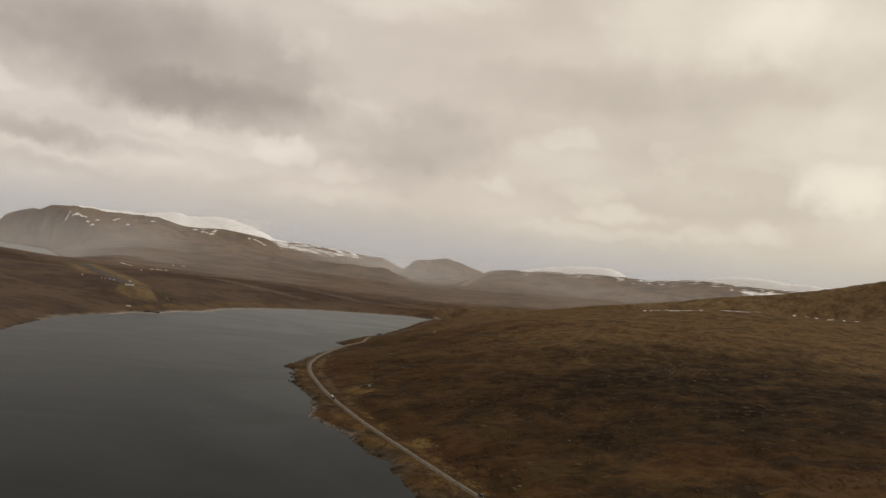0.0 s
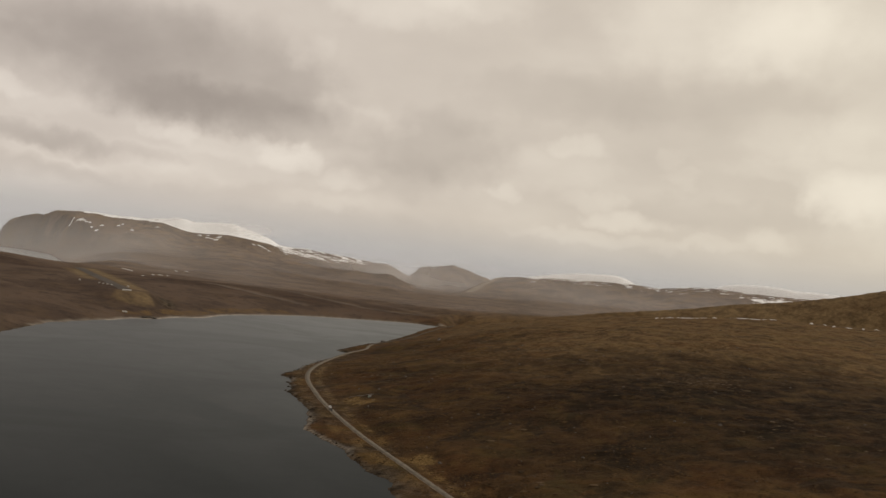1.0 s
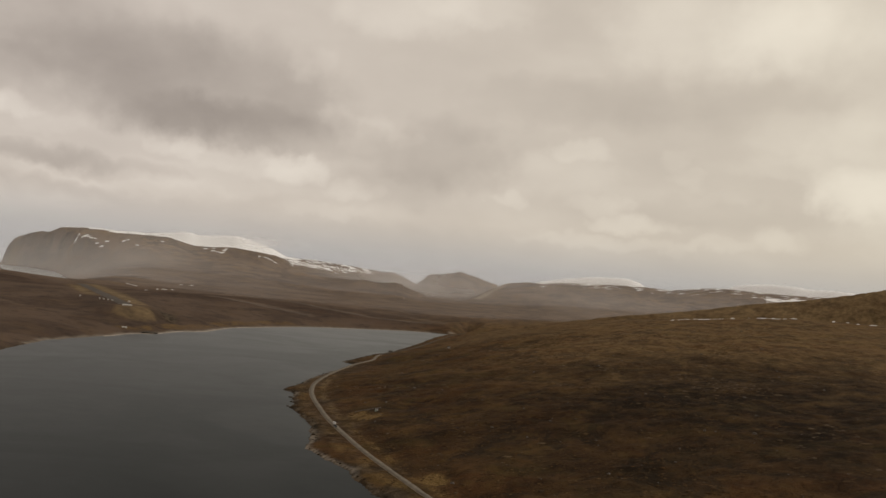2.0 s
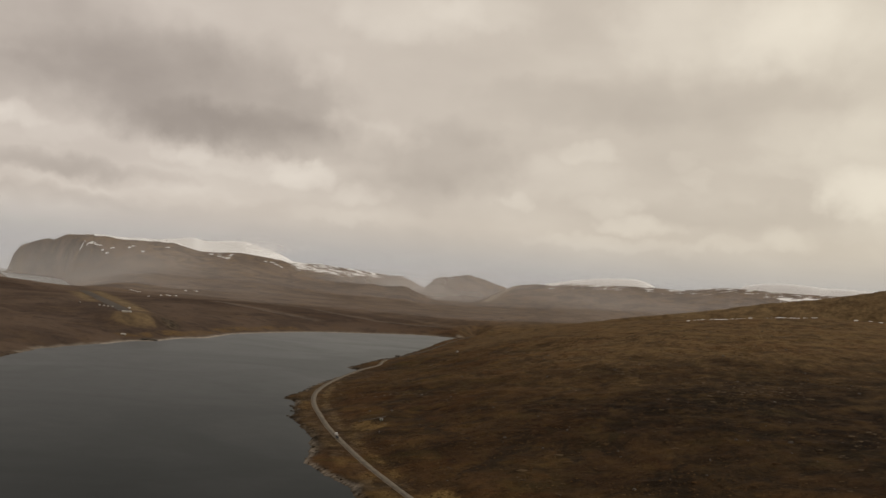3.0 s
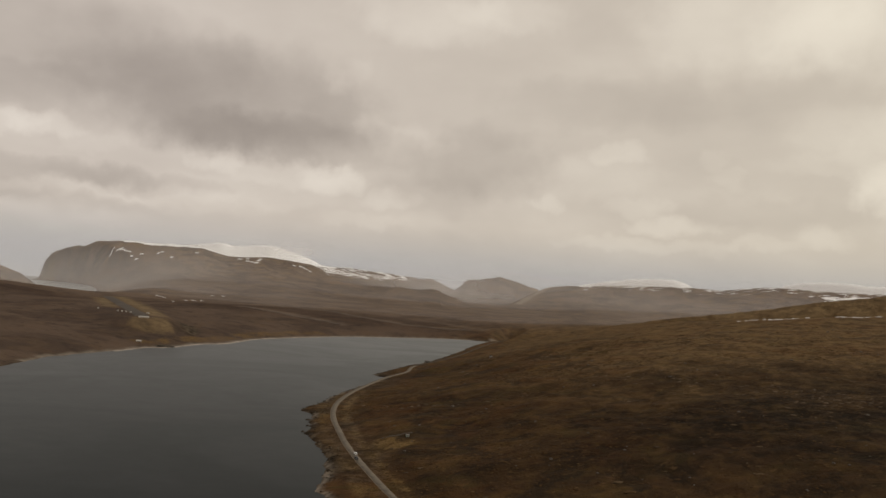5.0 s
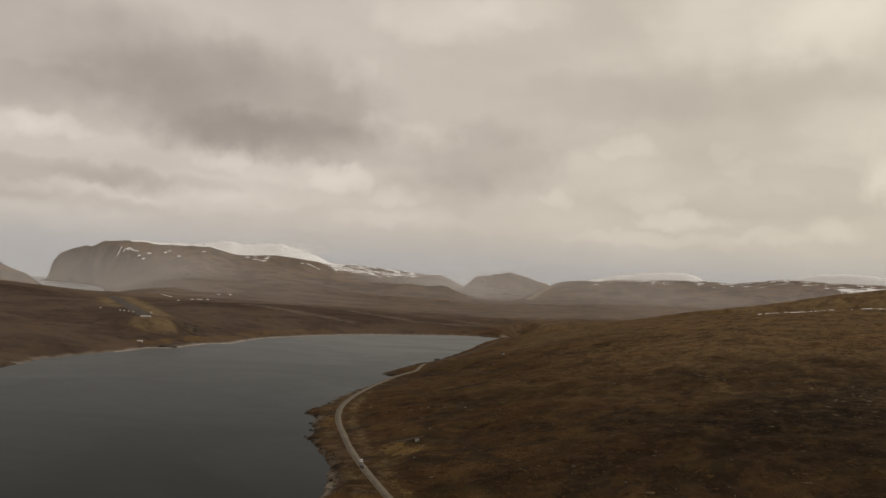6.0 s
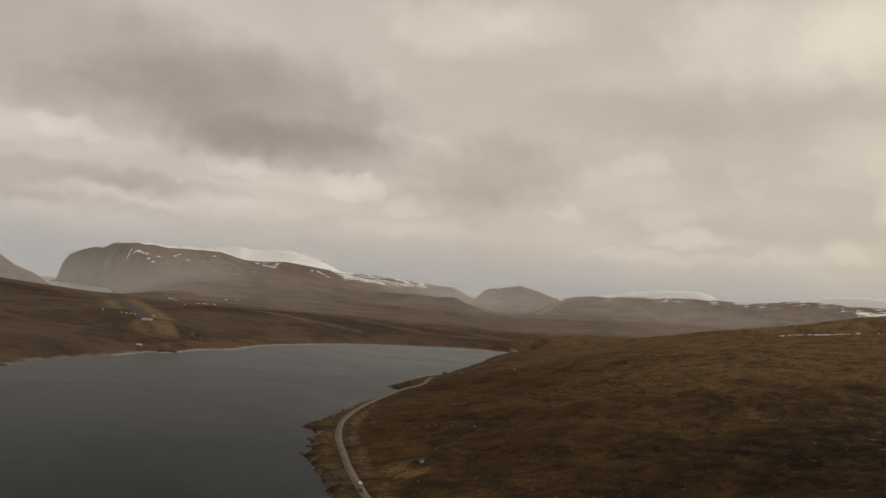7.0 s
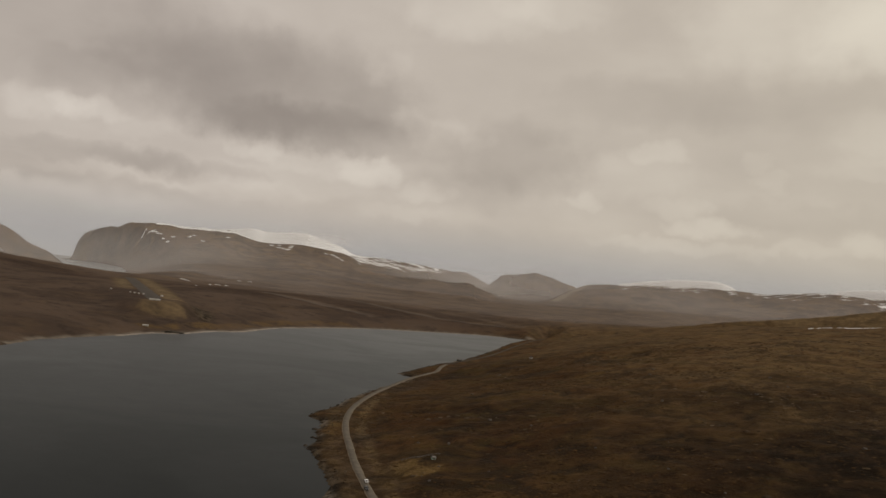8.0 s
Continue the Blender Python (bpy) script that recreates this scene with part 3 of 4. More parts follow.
TERRACES = ([(-560, 2180), (-330, 2045), (-200, 1990), (-60, 2015)], [(-600, 1985), (-330, 1855)], [(-480, 2340), (-350, 2290), (-215, 2135), (-20, 2035)], [(-620, 2420), (-300, 2360), (-100, 2160)])
# rock on the far heights; over the far flats this tone paints haze
attribute(land, "bare_haze", np.maximum.reduce([step(25, 110, Z) * step(2000, 3200, Y), 0.7 * step(1900, 2350, Y), *(0.55 * step(26, 8, line_far(X, Y, t)[0] + uneven * 0.6) for t in TERRACES)]) + 0.25 * (1 - EAST) * step(2000, 1800, Y))
attribute(land, "grass", grass * (SHORE > 4))


def crest_near(crest, span):
    d, along, side = line_far(X, Y, crest[0])
    return 1 - d / np.where(side < 0, span, span * 2.5), along


snow = np.zeros(X.shape)
for crest, span in ((SNOW_HILL, 170), (SNOW_HILL_EAST, 170)):
    c, along = crest_near(crest, span)
    snow = np.maximum(snow, np.clip(c, 0, 1) ** 0.5 * 1.35)
# the mountain: snow fields on the plateau behind the rim, streaks along the rim
rim_far, _, rim_side = line_far(X, Y, MOUNTAIN[0])
behind = np.where(rim_side > 0, rim_far, -rim_far)
field = np.interp(X, [-2135, -2100, -1900, -1600, -1500, -1000, -900, -480, -420], [0.0, 0.66, 0.76, 0.86, 1.2, 1.0, 0.56, 0.50, 0.0])
apron = np.interp(X, [-2100, -1900, -1560, -1480, -1000, -880, -700, -480], [50, 62, 52, 34, 50, 300, 330, 220])
snow = np.maximum(snow, field * step(-1.0, -0.45, behind / apron) * step(900, 500, behind))
snow = np.maximum(snow, 0.62 * blot(1640, 3640, 190, 70, -30))
c, along = crest_near(SADDLE_HILL, 200)
c = np.where((Y > 4450) | (X < 420), 0, c)
snow = np.maximum(snow, np.clip(c, 0, 1) ** 0.6 * 0.46 * (c > 0))
attribute(land, "snow", snow * (Z > 100))
land.materials.append(HEATH)
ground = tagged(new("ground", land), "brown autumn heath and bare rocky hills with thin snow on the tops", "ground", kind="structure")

wx, wy = np.linspace(-12800, 11200, 90), np.linspace(-9000, 13800, 90)
sea = grid_mesh("water", wx, wy, np.zeros((90, 90)))
sea.materials.append(WATER)
water = tagged(new("water", sea), "dark grey fjord water with faint wind ripples", "water", kind="structure")

# ---- road ----


def smooth_line(pts, gap):
    """Points every gap metres along a soft curve through pts."""
    p = [np.array(q, float) for q in pts]
    p = [2 * p[0] - p[1]] + p + [2 * p[-1] - p[-2]]
    out = []
    for i in range(1, len(p) - 2):
        a, b, c, e = p[i - 1:i + 3]
        n = max(2, int(np.linalg.norm(c - b) / gap))
        for k in range(n):
            t = k / n
            out.append(0.5 * (2 * b + (c - a) * t + (2 * a - 5 * b + 4 * c - e) * t * t + (3 * b - a - 3 * c + e) * t ** 3))
    out.append(p[-2])
    return np.array(out)


def ground_at(x, y):
    return height(np.atleast_1d(np.float64(x)), np.atleast_1d(np.float64(y)))[0]


def strip(name, line, width, level, edge, mat):
    """A band along a line with rounded-off, slightly uneven edges and some thickness."""
    d = np.gradient(line, axis=0)
    d /= np.linalg.norm(d, axis=1)[:, None]
    side = np.stack([-d[:, 1], d[:, 0]], 1)
    level = np.broadcast_to(level, len(line))
    rows = [(-0.5 * width - edge, -0.5), (-0.5 * width, 0.0), (0.0, 0.06), (0.5 * width, 0.0), (0.5 * width + edge, -0.5)]
    verts, faces = [], []
    for i, (q, s) in enumerate(zip(line, side)):
        for off, dz in rows:
            w = off * (1 + 0.05 * math.sin(i * 1.7 + off) + 0.04 * math.sin(i * 0.53))
            verts.append((*(q + s * w), level[i] + dz))
    n = len(rows)
    for i in range(len(line) - 1):
        for k in range(n - 1):
            a = i * n + k
            faces.append((a, a + n, a + n + 1, a + 1))
    me = bpy.data.meshes.new(name)
    me.from_pydata(verts, [], faces)
    me.materials.append(mat)
    for f in me.polygons:
        f.use_smooth = True
    return me


LINE = smooth_line(ROAD, 4.0)
BEND = int(np.argmin(np.abs(LINE[:, 1] - 1262)))
verge = tagged(new("road_verge", strip("road_verge", LINE[:BEND], 4.4, ROAD_Z + 0.12, 0.7, GRAVEL)), "pale gravel verge along the shore road", "verge", kind="structure")
road = tagged(new("road", strip("road", LINE[:BEND], 3.5, ROAD_Z + 0.3, 0.3, ASPHALT)), "narrow grey asphalt road along the shore", "road", kind="structure")
DIRT = plain_material("muddy_gravel", (0.034, 0.026, 0.019), (0.062, 0.049, 0.036), 0.2)
tagged(new("road", strip("road", LINE[BEND - 1:], 3.2, ROAD_Z + 0.28, 0.3, DIRT)), "muddy brown end of the road under the heath slope", "road", kind="structure")

strip_line = smooth_line(AIRSTRIP, 12.0)
RUNWAY = plain_material("dark_runway_asphalt", (0.045, 0.038, 0.032), (0.078, 0.067, 0.056), 0.05)
runway = tagged(new("runway", strip("runway", strip_line, 18.0, np.linspace(STRIP_Z[0], STRIP_Z[1], len(strip_line)) + 0.5, 3.0, RUNWAY)),
                "short dark asphalt runway on the far bank", "runway", kind="structure")
TRACKS = ([(-560, 2180), (-430, 2110), (-330, 2040), (-200, 1985), (-60, 2010)], [(-600, 1980), (-470, 1900), (-330, 1850)])
for pts in TRACKS:
    line = smooth_line(pts, 10.0)
    tagged(new("track", strip("track", line, 9.0, ground_at(line[:, 0], line[:, 1]) + 0.6, 3.0, PALE_GRAVEL)), "pale gravel track across the brown flats", "track", kind="structure")
SHINGLE = plain_material("pale_shingle", (0.17, 0.145, 0.12), (0.34, 0.30, 0.26), 0.08)
line = smooth_line(FAR_SHORE[:14], 8.0)
tagged(new("shingle_beach", strip("shingle_beach", line, 5.0, 0.45, 3.0, SHINGLE)), "thin pale shingle beach along the far shore", "beach", kind="structure")

# ---- mist ----


def mist_material(name, thick, scale, seed):
    mat = bpy.data.materials.new(name)
    mat.use_nodes = True
    nt = mat.node_tree
    nt.nodes.clear()
    front, back = nt.nodes.new("ShaderNodeBsdfDiffuse"), nt.nodes.new("ShaderNodeBsdfTranslucent")
    for n in (front, back):
        n.inputs[0].default_value = (0.85, 0.84, 0.85, 1)
    drops = nt.nodes.new("ShaderNodeMixShader")
    drops.inputs[0].default_value = 0.2
    nt.links.new(front.outputs[0], drops.inputs[1])
    nt.links.new(back.outputs[0], drops.inputs[2])
    clear, both, out = nt.nodes.new("ShaderNodeBsdfTransparent"), nt.nodes.new("ShaderNodeMixShader"), nt.nodes.new("ShaderNodeOutputMaterial")
    co = nt.nodes.new("ShaderNodeTexCoord").outputs["Object"]
    mp = nt.nodes.new("ShaderNodeMapping")
    mp.inputs["Location"].default_value = (seed, seed * 2, 0)
    mp.inputs["Scale"].default_value = (1, 1, 2.2)
    nt.links.new(co, mp.inputs[0])
    puff = node_range(nt, node_noise(nt, scale, 4, 0.5, mp.outputs[0], 0.4), 0.25, 0.75, 0.25, 1.0)
    dens = node_math(nt, "MULTIPLY", node_math(nt, "MULTIPLY", puff, node_attr(nt, "wisp")), thick)
    nt.links.new(dens, both.inputs[0])
    nt.links.new(clear.outputs[0], both.inputs[1])
    nt.links.new(drops.outputs[0], both.inputs[2])
    nt.links.new(both.outputs[0], out.inputs[0])
    return mat


def mist_bank(pts, low, top, thick, scale, seed, ends=0.15, fade=0.4):
    """A sheet standing in for haze and drizzle: leant back to catch more skylight, thin at the top, the foot and the
    ends.
    """
    line = smooth_line(pts, 40.0)
    n, m = len(line), 18
    verts, dens, faces = [], [], []
    for i in range(n):
        s = i / (n - 1)
        for k in range(m):
            h = k / (m - 1)
            verts.append((line[i][0], line[i][1] + 0.9 * (top - low) * h, low + (top - low) * h))
            edge = math.sin(0.5 * math.pi * min(1.0, s / ends, (1 - s) / ends)) ** 2
            dens.append(edge * float(step(0, fade, h) * step(1.0, 0.3, h)))
    for i in range(n - 1):
        for k in range(m - 1):
            a = i * m + k
            faces.append((a, a + m, a + m + 1, a + 1))
    me = bpy.data.meshes.new("mist_bank")
    me.from_pydata(verts, [], faces)
    for f in me.polygons:
        f.use_smooth = True
    attribute(me, "wisp", np.array(dens))
    me.materials.append(mist_material("mist", thick, scale, seed))
    return tagged(new("mist_bank", me), "thin pale sheet of haze and drizzle before the far hills", "mist", kind="stuff")


# sheets for the haze of the air over everything, then the showers: before the cliff, in the pass, on the hills beyond
# the heath
mist_bank([(-2900, 1700), (-1500, 2350), (-700, 2300), (0, 2130), (700, 2180), (1400, 2200), (2400, 1800)], -40, 215, 0.10, 0.0012, 3.0, 0.1, 0.2)
mist_bank([(-3000, 2500), (-1900, 3250), (-900, 3450), (0, 3500), (1200, 3350), (2600, 2500)], -20, 285, 0.15, 0.0012, 5.0, 0.1, 0.2)
mist_bank([(-2500, 1750), (-1800, 2350), (-1400, 2600), (-1000, 2780), (-400, 2950)], -60, 345, 0.41, 0.0016, 13.0, 0.5, 0.25)
mist_bank([(-1000, 3850), (-300, 4000), (100, 4050), (700, 3900)], -10, 300, 0.58, 0.0016, 9.0, 0.5, 0.4)
mist_bank([(-600, 2650), (150, 2760), (700, 2700), (1200, 2550), (1800, 2300)], 25, 225, 0.36, 0.0016, 7.0, 0.5, 0.6)
# cloud brushing the snow dome
mist_bank([(-1560, 4330), (-1300, 4370), (-1100, 4400), (-800, 4440)], 190, 340, 0.55, 0.003, 17.0, 0.5, 0.45)

# ---- things ----


def part(name, bm, mat, parent=None, label="", at=None, smooth=False):
    """Links a bmesh as one mesh object under a thing or a part."""
    me = bpy.data.meshes.new(name)
    bm.to_mesh(me)
    bm.free()
    me.materials.append(mat)
    for f in me.polygons:
        f.use_smooth = smooth
    ob = new(name, me)
    if parent is not None:
        ob.parent = parent
    if at is not None:
        ob.matrix_basis = at
    return tagged(ob, label) if label else ob


def box(bm, x0, x1, y0, y1, z0, z1, bevel=0.0):
    r = bmesh.ops.create_cube(bm, size=1.0)
    bmesh.ops.scale(bm, vec=(x1 - x0, y1 - y0, z1 - z0), verts=r["verts"])
    bmesh.ops.translate(bm, vec=((x0 + x1) / 2, (y0 + y1) / 2, (z0 + z1) / 2), verts=r["verts"])
    if bevel:
        edges = list({e for v in r["verts"] for e in v.link_edges})
        bmesh.ops.bevel(bm, geom=edges, offset=bevel, segments=2, affect="EDGES")
    return bm


def prism(bm, outline, x0, x1):
    """A solid with the given outline in y and z, from x0 to x1."""
    a = [bm.verts.new((x0, y, z)) for y, z in outline]
    b = [bm.verts.new((x1, y, z)) for y, z in outline]
    n = len(outline)
    bm.faces.new(a[::-1])
    bm.faces.new(b)
    for i in range(n):
        bm.faces.new((a[i], a[(i + 1) % n], b[(i + 1) % n], b[i]))
    bmesh.ops.recalc_face_normals(bm, faces=bm.faces)
    return bm


def stony(seed, sx, sy, sz, rough=0.28, level=2):
    """A weathered stone, sunk a little into the ground."""
    bm = bmesh.new()
    bmesh.ops.create_icosphere(bm, subdivisions=level, radius=1.0)
    for v in bm.verts:
        k = 1 + rough * noise.noise(v.co * 1.3 + Vector((seed * 7.1, seed * 3.3, 0))) * 2 + 0.1 * noise.noise(v.co * 4 + Vector((0, seed, 0)))
        v.co = Vector((v.co.x * sx * k, v.co.y * sy * k, max(v.co.z * k, -0.35) * sz))
    return bm


def paint(name, colour, rough=0.5, metal=0.0):
    mat, nt, bsdf = material(name)
    n = node_noise(nt, 1.5, 4, 0.6)
    nt.links.new(node_mix(nt, node_range(nt, n, 0.35, 0.65), tuple(0.82 * c for c in colour), colour), bsdf.inputs["Base Color"])
    bsdf.inputs["Roughness"].default_value, bsdf.inputs["Metallic"].default_value = rough, metal
    return mat


PALE_STONE = plain_material("lichen_stone", (0.055, 0.046, 0.038), (0.135, 0.118, 0.10), 0.9)
DARK_STONE = plain_material("wet_stone", (0.020, 0.017, 0.014), (0.09, 0.075, 0.06), 0.4)
WHITE_PAINT, GREY_ROOF = paint("white_boards", (0.44, 0.42, 0.39)), paint("grey_roofing", (0.16, 0.15, 0.14), 0.8)
PALE_ROOF = paint("pale_sheet_roofing", (0.40, 0.38, 0.35), 0.6)
DARK_BOARDS, GREEN_BOARDS = paint("tarred_boards", (0.035, 0.028, 0.024), 0.8), paint("faded_green_boards", (0.34, 0.42, 0.34), 0.7)
TYRE, RIM = paint("tyre_rubber", (0.015, 0.015, 0.015), 0.9), paint("rim_metal", (0.5, 0.5, 0.5), 0.35, 0.9)
LAMP_GLASS, GLAZING = paint("lamp_glass", (0.55, 0.5, 0.45), 0.1), paint("dark_glazing", (0.012, 0.013, 0.015), 0.08)


def car(x, y, turn, body_mat, label):
    thing = new("car")
    thing.matrix_basis = pose(x, y, ROAD_Z + 0.34, 0, 0, turn)
    side = [(-2.15, 0.35), (-2.2, 0.75), (-2.05, 0.95), (-1.2, 1.0), (1.0, 1.02), (2.0, 0.86), (2.15, 0.65), (2.12, 0.35)]
    bm = prism(bmesh.new(), side, -0.88, 0.88)
    bmesh.ops.bevel(bm, geom=list(bm.edges), offset=0.06, segments=2, affect="EDGES")
    body = part("body", bm, body_mat, thing, smooth=False)
    cabin = [(-1.95, 0.98), (-1.55, 1.42), (-1.2, 1.5), (0.1, 1.5), (0.45, 1.42), (1.1, 1.0)]
    bm = prism(bmesh.new(), cabin, -0.74, 0.74)
    bmesh.ops.bevel(bm, geom=list(bm.edges), offset=0.05, segments=2, affect="EDGES")
    roof = part("cabin", bm, body_mat, thing)
    part("windscreen", prism(bmesh.new(), [(0.52, 1.36), (1.0, 1.04), (1.06, 1.06), (0.56, 1.40)], -0.64, 0.64), GLAZING, roof, "dark windscreen")
    part("rear_window", prism(bmesh.new(), [(-1.62, 1.38), (-1.88, 1.04), (-1.94, 1.06), (-1.68, 1.42)], -0.62, 0.62), GLAZING, roof, "dark rear window")
    for s in (-1, 1):
        for y0, y1 in ((-1.45, -0.55), (-0.45, 0.4)):
            part("side_window", box(bmesh.new(), min(s * 0.72, s * 0.755), max(s * 0.72, s * 0.755), y0, y1, 1.08, 1.38), GLAZING, roof)
        part("headlight", box(bmesh.new(), s * 0.68 - 0.15, s * 0.68 + 0.15, 2.08, 2.17, 0.62, 0.78, 0.02), LAMP_GLASS, body)
        for y in (-1.35, 1.35):
            bm = bmesh.new()
            bmesh.ops.create_cone(bm, cap_ends=True, segments=16, radius1=0.33, radius2=0.33, depth=0.22, matrix=Matrix.Rotation(radians(90), 4, "Y"))
            bmesh.ops.bevel(bm, geom=list(bm.edges), offset=0.03, segments=1, affect="EDGES")
            wheel = part("wheel", bm, TYRE, thing, at=pose(s * 0.82, y, 0.33))
            bm = bmesh.new()
            bmesh.ops.create_cone(bm, cap_ends=True, segments=12, radius1=0.2, radius2=0.17, depth=0.04, matrix=Matrix.Rotation(radians(90 * s), 4, "Y"))
            part("rim", bm, RIM, wheel, at=pose(s * 0.12, 0, 0))
    return tagged(thing, label, "car", "cars on the shore road")


def hut(name, x, y, turn, long, wide, high, wall_mat, roof_mat, label, windows=2, group=""):
    """A plain gabled building: walls, two roof slopes, door and windows."""
    thing = new(name)
    corners = [(x + a, y + b) for a in (-long / 2, long / 2) for b in (-wide / 2, wide / 2)]
    base = min(float(ground_at(*c)[0]) for c in corners)
    thing.matrix_basis = pose(x, y, base, 0, 0, turn)
    ridge_z = high + wide * 0.28
    part("walls", prism(bmesh.new(), [(-wide / 2, -0.6), (wide / 2, -0.6), (wide / 2, high), (0, ridge_z), (-wide / 2, high)], -long / 2, long / 2), wall_mat, thing)
    for s in (-1, 1):
        o = [(0, ridge_z + 0.02), (s * (wide / 2 + 0.35), high - 0.18), (s * (wide / 2 + 0.35), high + 0.0), (0, ridge_z + 0.2)]
        part("roof_slope", prism(bmesh.new(), o, -long / 2 - 0.3, long / 2 + 0.3), roof_mat, thing, "plain roof slope")
    door = part("door", box(bmesh.new(), -0.45, 0.45, -wide / 2 - 0.05, -wide / 2 + 0.02, 0.05, min(2.0, high - 0.2), 0.01), GREY_ROOF, thing, "grey plank door")
    part("handle", box(bmesh.new(), 0.3, 0.36, -wide / 2 - 0.11, -wide / 2 - 0.05, 0.95, 1.08), RIM, door)
    for k in range(windows):
        cx = (k + 1) / (windows + 1) * long - long / 2
        if abs(cx) < 0.9:
            cx = max(1.0, long / 2 - 0.6) if long > 3 else 0.0
        if long < 3:
            continue
        w = part("window", box(bmesh.new(), cx - 0.5, cx + 0.5, -wide / 2 - 0.06, -wide / 2 + 0.02, 1.0, min(1.9, high - 0.25), 0.01), WHITE_PAINT, thing, "white window frame")
        part("pane", box(bmesh.new(), cx - 0.42, cx + 0.42, -wide / 2 - 0.075, -wide / 2 - 0.055, 1.08, min(1.82, high - 0.33)), GLAZING, w)
    return tagged(thing, label, "building" if long > 6 else "hut", group)


WHITE_CAR, DARK_CAR = paint("white_car_paint", (0.78, 0.78, 0.78), 0.25), paint("dark_car_paint", (0.02, 0.022, 0.026), 0.25)


def road_turn(y):
    """The road's heading, in degrees from +y, and its middle, at y."""
    i = int(np.argmin(np.abs(LINE[:, 1] - y)))
    d = LINE[i + 1] - LINE[i]
    return math.degrees(math.atan2(-d[0], d[1])), LINE[i], d / np.linalg.norm(d)


for y, lane, mat, label in ((684, 0.95, WHITE_CAR, "small white car driving away on the shore road"), (431, 0.95, DARK_CAR, "dark car on the straight of the shore road"),
                            (671, -0.95, DARK_CAR, "dark car meeting the white one on the shore road")):
    turn, mid, d = road_turn(y)
    car(mid[0] + d[1] * lane, mid[1] - d[0] * lane, turn if lane > 0 else turn + 180, mat, label)

hut("hut", -54.5, 731, 30, 2.0, 1.7, 1.4, GREEN_BOARDS, GREY_ROOF, "small faded green hut on dry grass", 1)
hut("hut", 1.4, 1226, -60, 3.2, 2.6, 2.2, WHITE_PAINT, DARK_BOARDS, "small white hut with a dark roof on the heath", 1)
for x, y, turn, long, wide, high, label in ((-546, 1366, 25, 15, 4, 1.7, "long low white building at the end of the runway"), (-500, 1257, 22, 7, 4, 2.0, "pale boathouse near the far shore"),
                                            (-651, 1490, 20, 2.4, 2.0, 1.5, "tiny white shed beside the runway"), (-640, 1483, 35, 2.4, 2.0, 1.4, "tiny white shed beside the runway"),
                                            (-629, 1476, 20, 2.4, 2.0, 1.4, "tiny white shed beside the runway"), (-618, 1470, 30, 2.2, 2.0, 1.4, "tiny white shed beside the runway"),
                                            (-589, 1474, -30, 4.0, 2.5, 1.6, "small grey-white shed at the edge of the runway"), (-707, 1529, 10, 2.4, 2.2, 1.5, "lone small white shed on the moor")):
    hut("airfield_building", x, y, turn, long, wide, high, WHITE_PAINT, PALE_ROOF, label, 2, "buildings by the airstrip")

hut("boathouse", -91, 1318, -12, 6.5, 3.5, 2.0, DARK_BOARDS, GREY_ROOF, "small dark boathouse beside the muddy end of the road", 1)


def dyke(pts, count, label):
    """A short tumbled wall of loose stones along a line."""
    thing = new("stone_dyke")
    line = smooth_line(pts, 0.7)
    thing.matrix_basis = pose(line[0][0], line[0][1], float(ground_at(*line[0])[0]))
    stones = []
    for k in range(4):
        me = bpy.data.meshes.new("stone")
        bm = stony(k + 40, 1.0, 0.8, 0.7, level=1)
        bm.to_mesh(me)
        bm.free()
        me.materials.append(PALE_STONE)
        stones.append(me)
    for k in range(count):
        x, y = line[int(k / count * len(line))] + np.array([random.uniform(-0.5, 0.5), random.uniform(-0.5, 0.5)])
        size = random.uniform(0.35, 0.7)
        ob = new("stone", stones[k % 4])
        ob.parent = thing
        ob.matrix_basis = pose(x - line[0][0], y - line[0][1], float(ground_at(x, y)[0]) - thing.matrix_basis.translation.z + 0.1, 0, 0, random.uniform(0, 360)) @ Matrix.Diagonal((size * 1.3, size, size, 1))
    return tagged(thing, label, "wall")


dyke([(-72, 729), (-66, 732), (-58, 738), (-52, 741)], 40, "tumbled dyke of pale stones by the green hut")
for x, y, size in ((-141.5, 800, 1.4), (-136, 776, 1.0), (-152, 868, 1.3), (-134, 752, 1.1)):
    ob = part("skerry", stony(int(-x), size * 1.6, size, size * 0.7, 0.35), DARK_STONE)
    ob.matrix_basis = pose(x, y, 0.1, 0, 0, x * 5)
    tagged(ob, "dark wet skerry just off the point", "rock", "skerries off the shore")

# breakwater of dumped rock on the far shore
bm = stony(3, 15, 4.5, 2.6, 0.35, 3)
bw = part("breakwater", bm, DARK_STONE)
bw.matrix_basis = pose(-466, 1262, 0.6, 0, 0, 35)
tagged(bw, "short dark breakwater of dumped rock in the water", "breakwater")


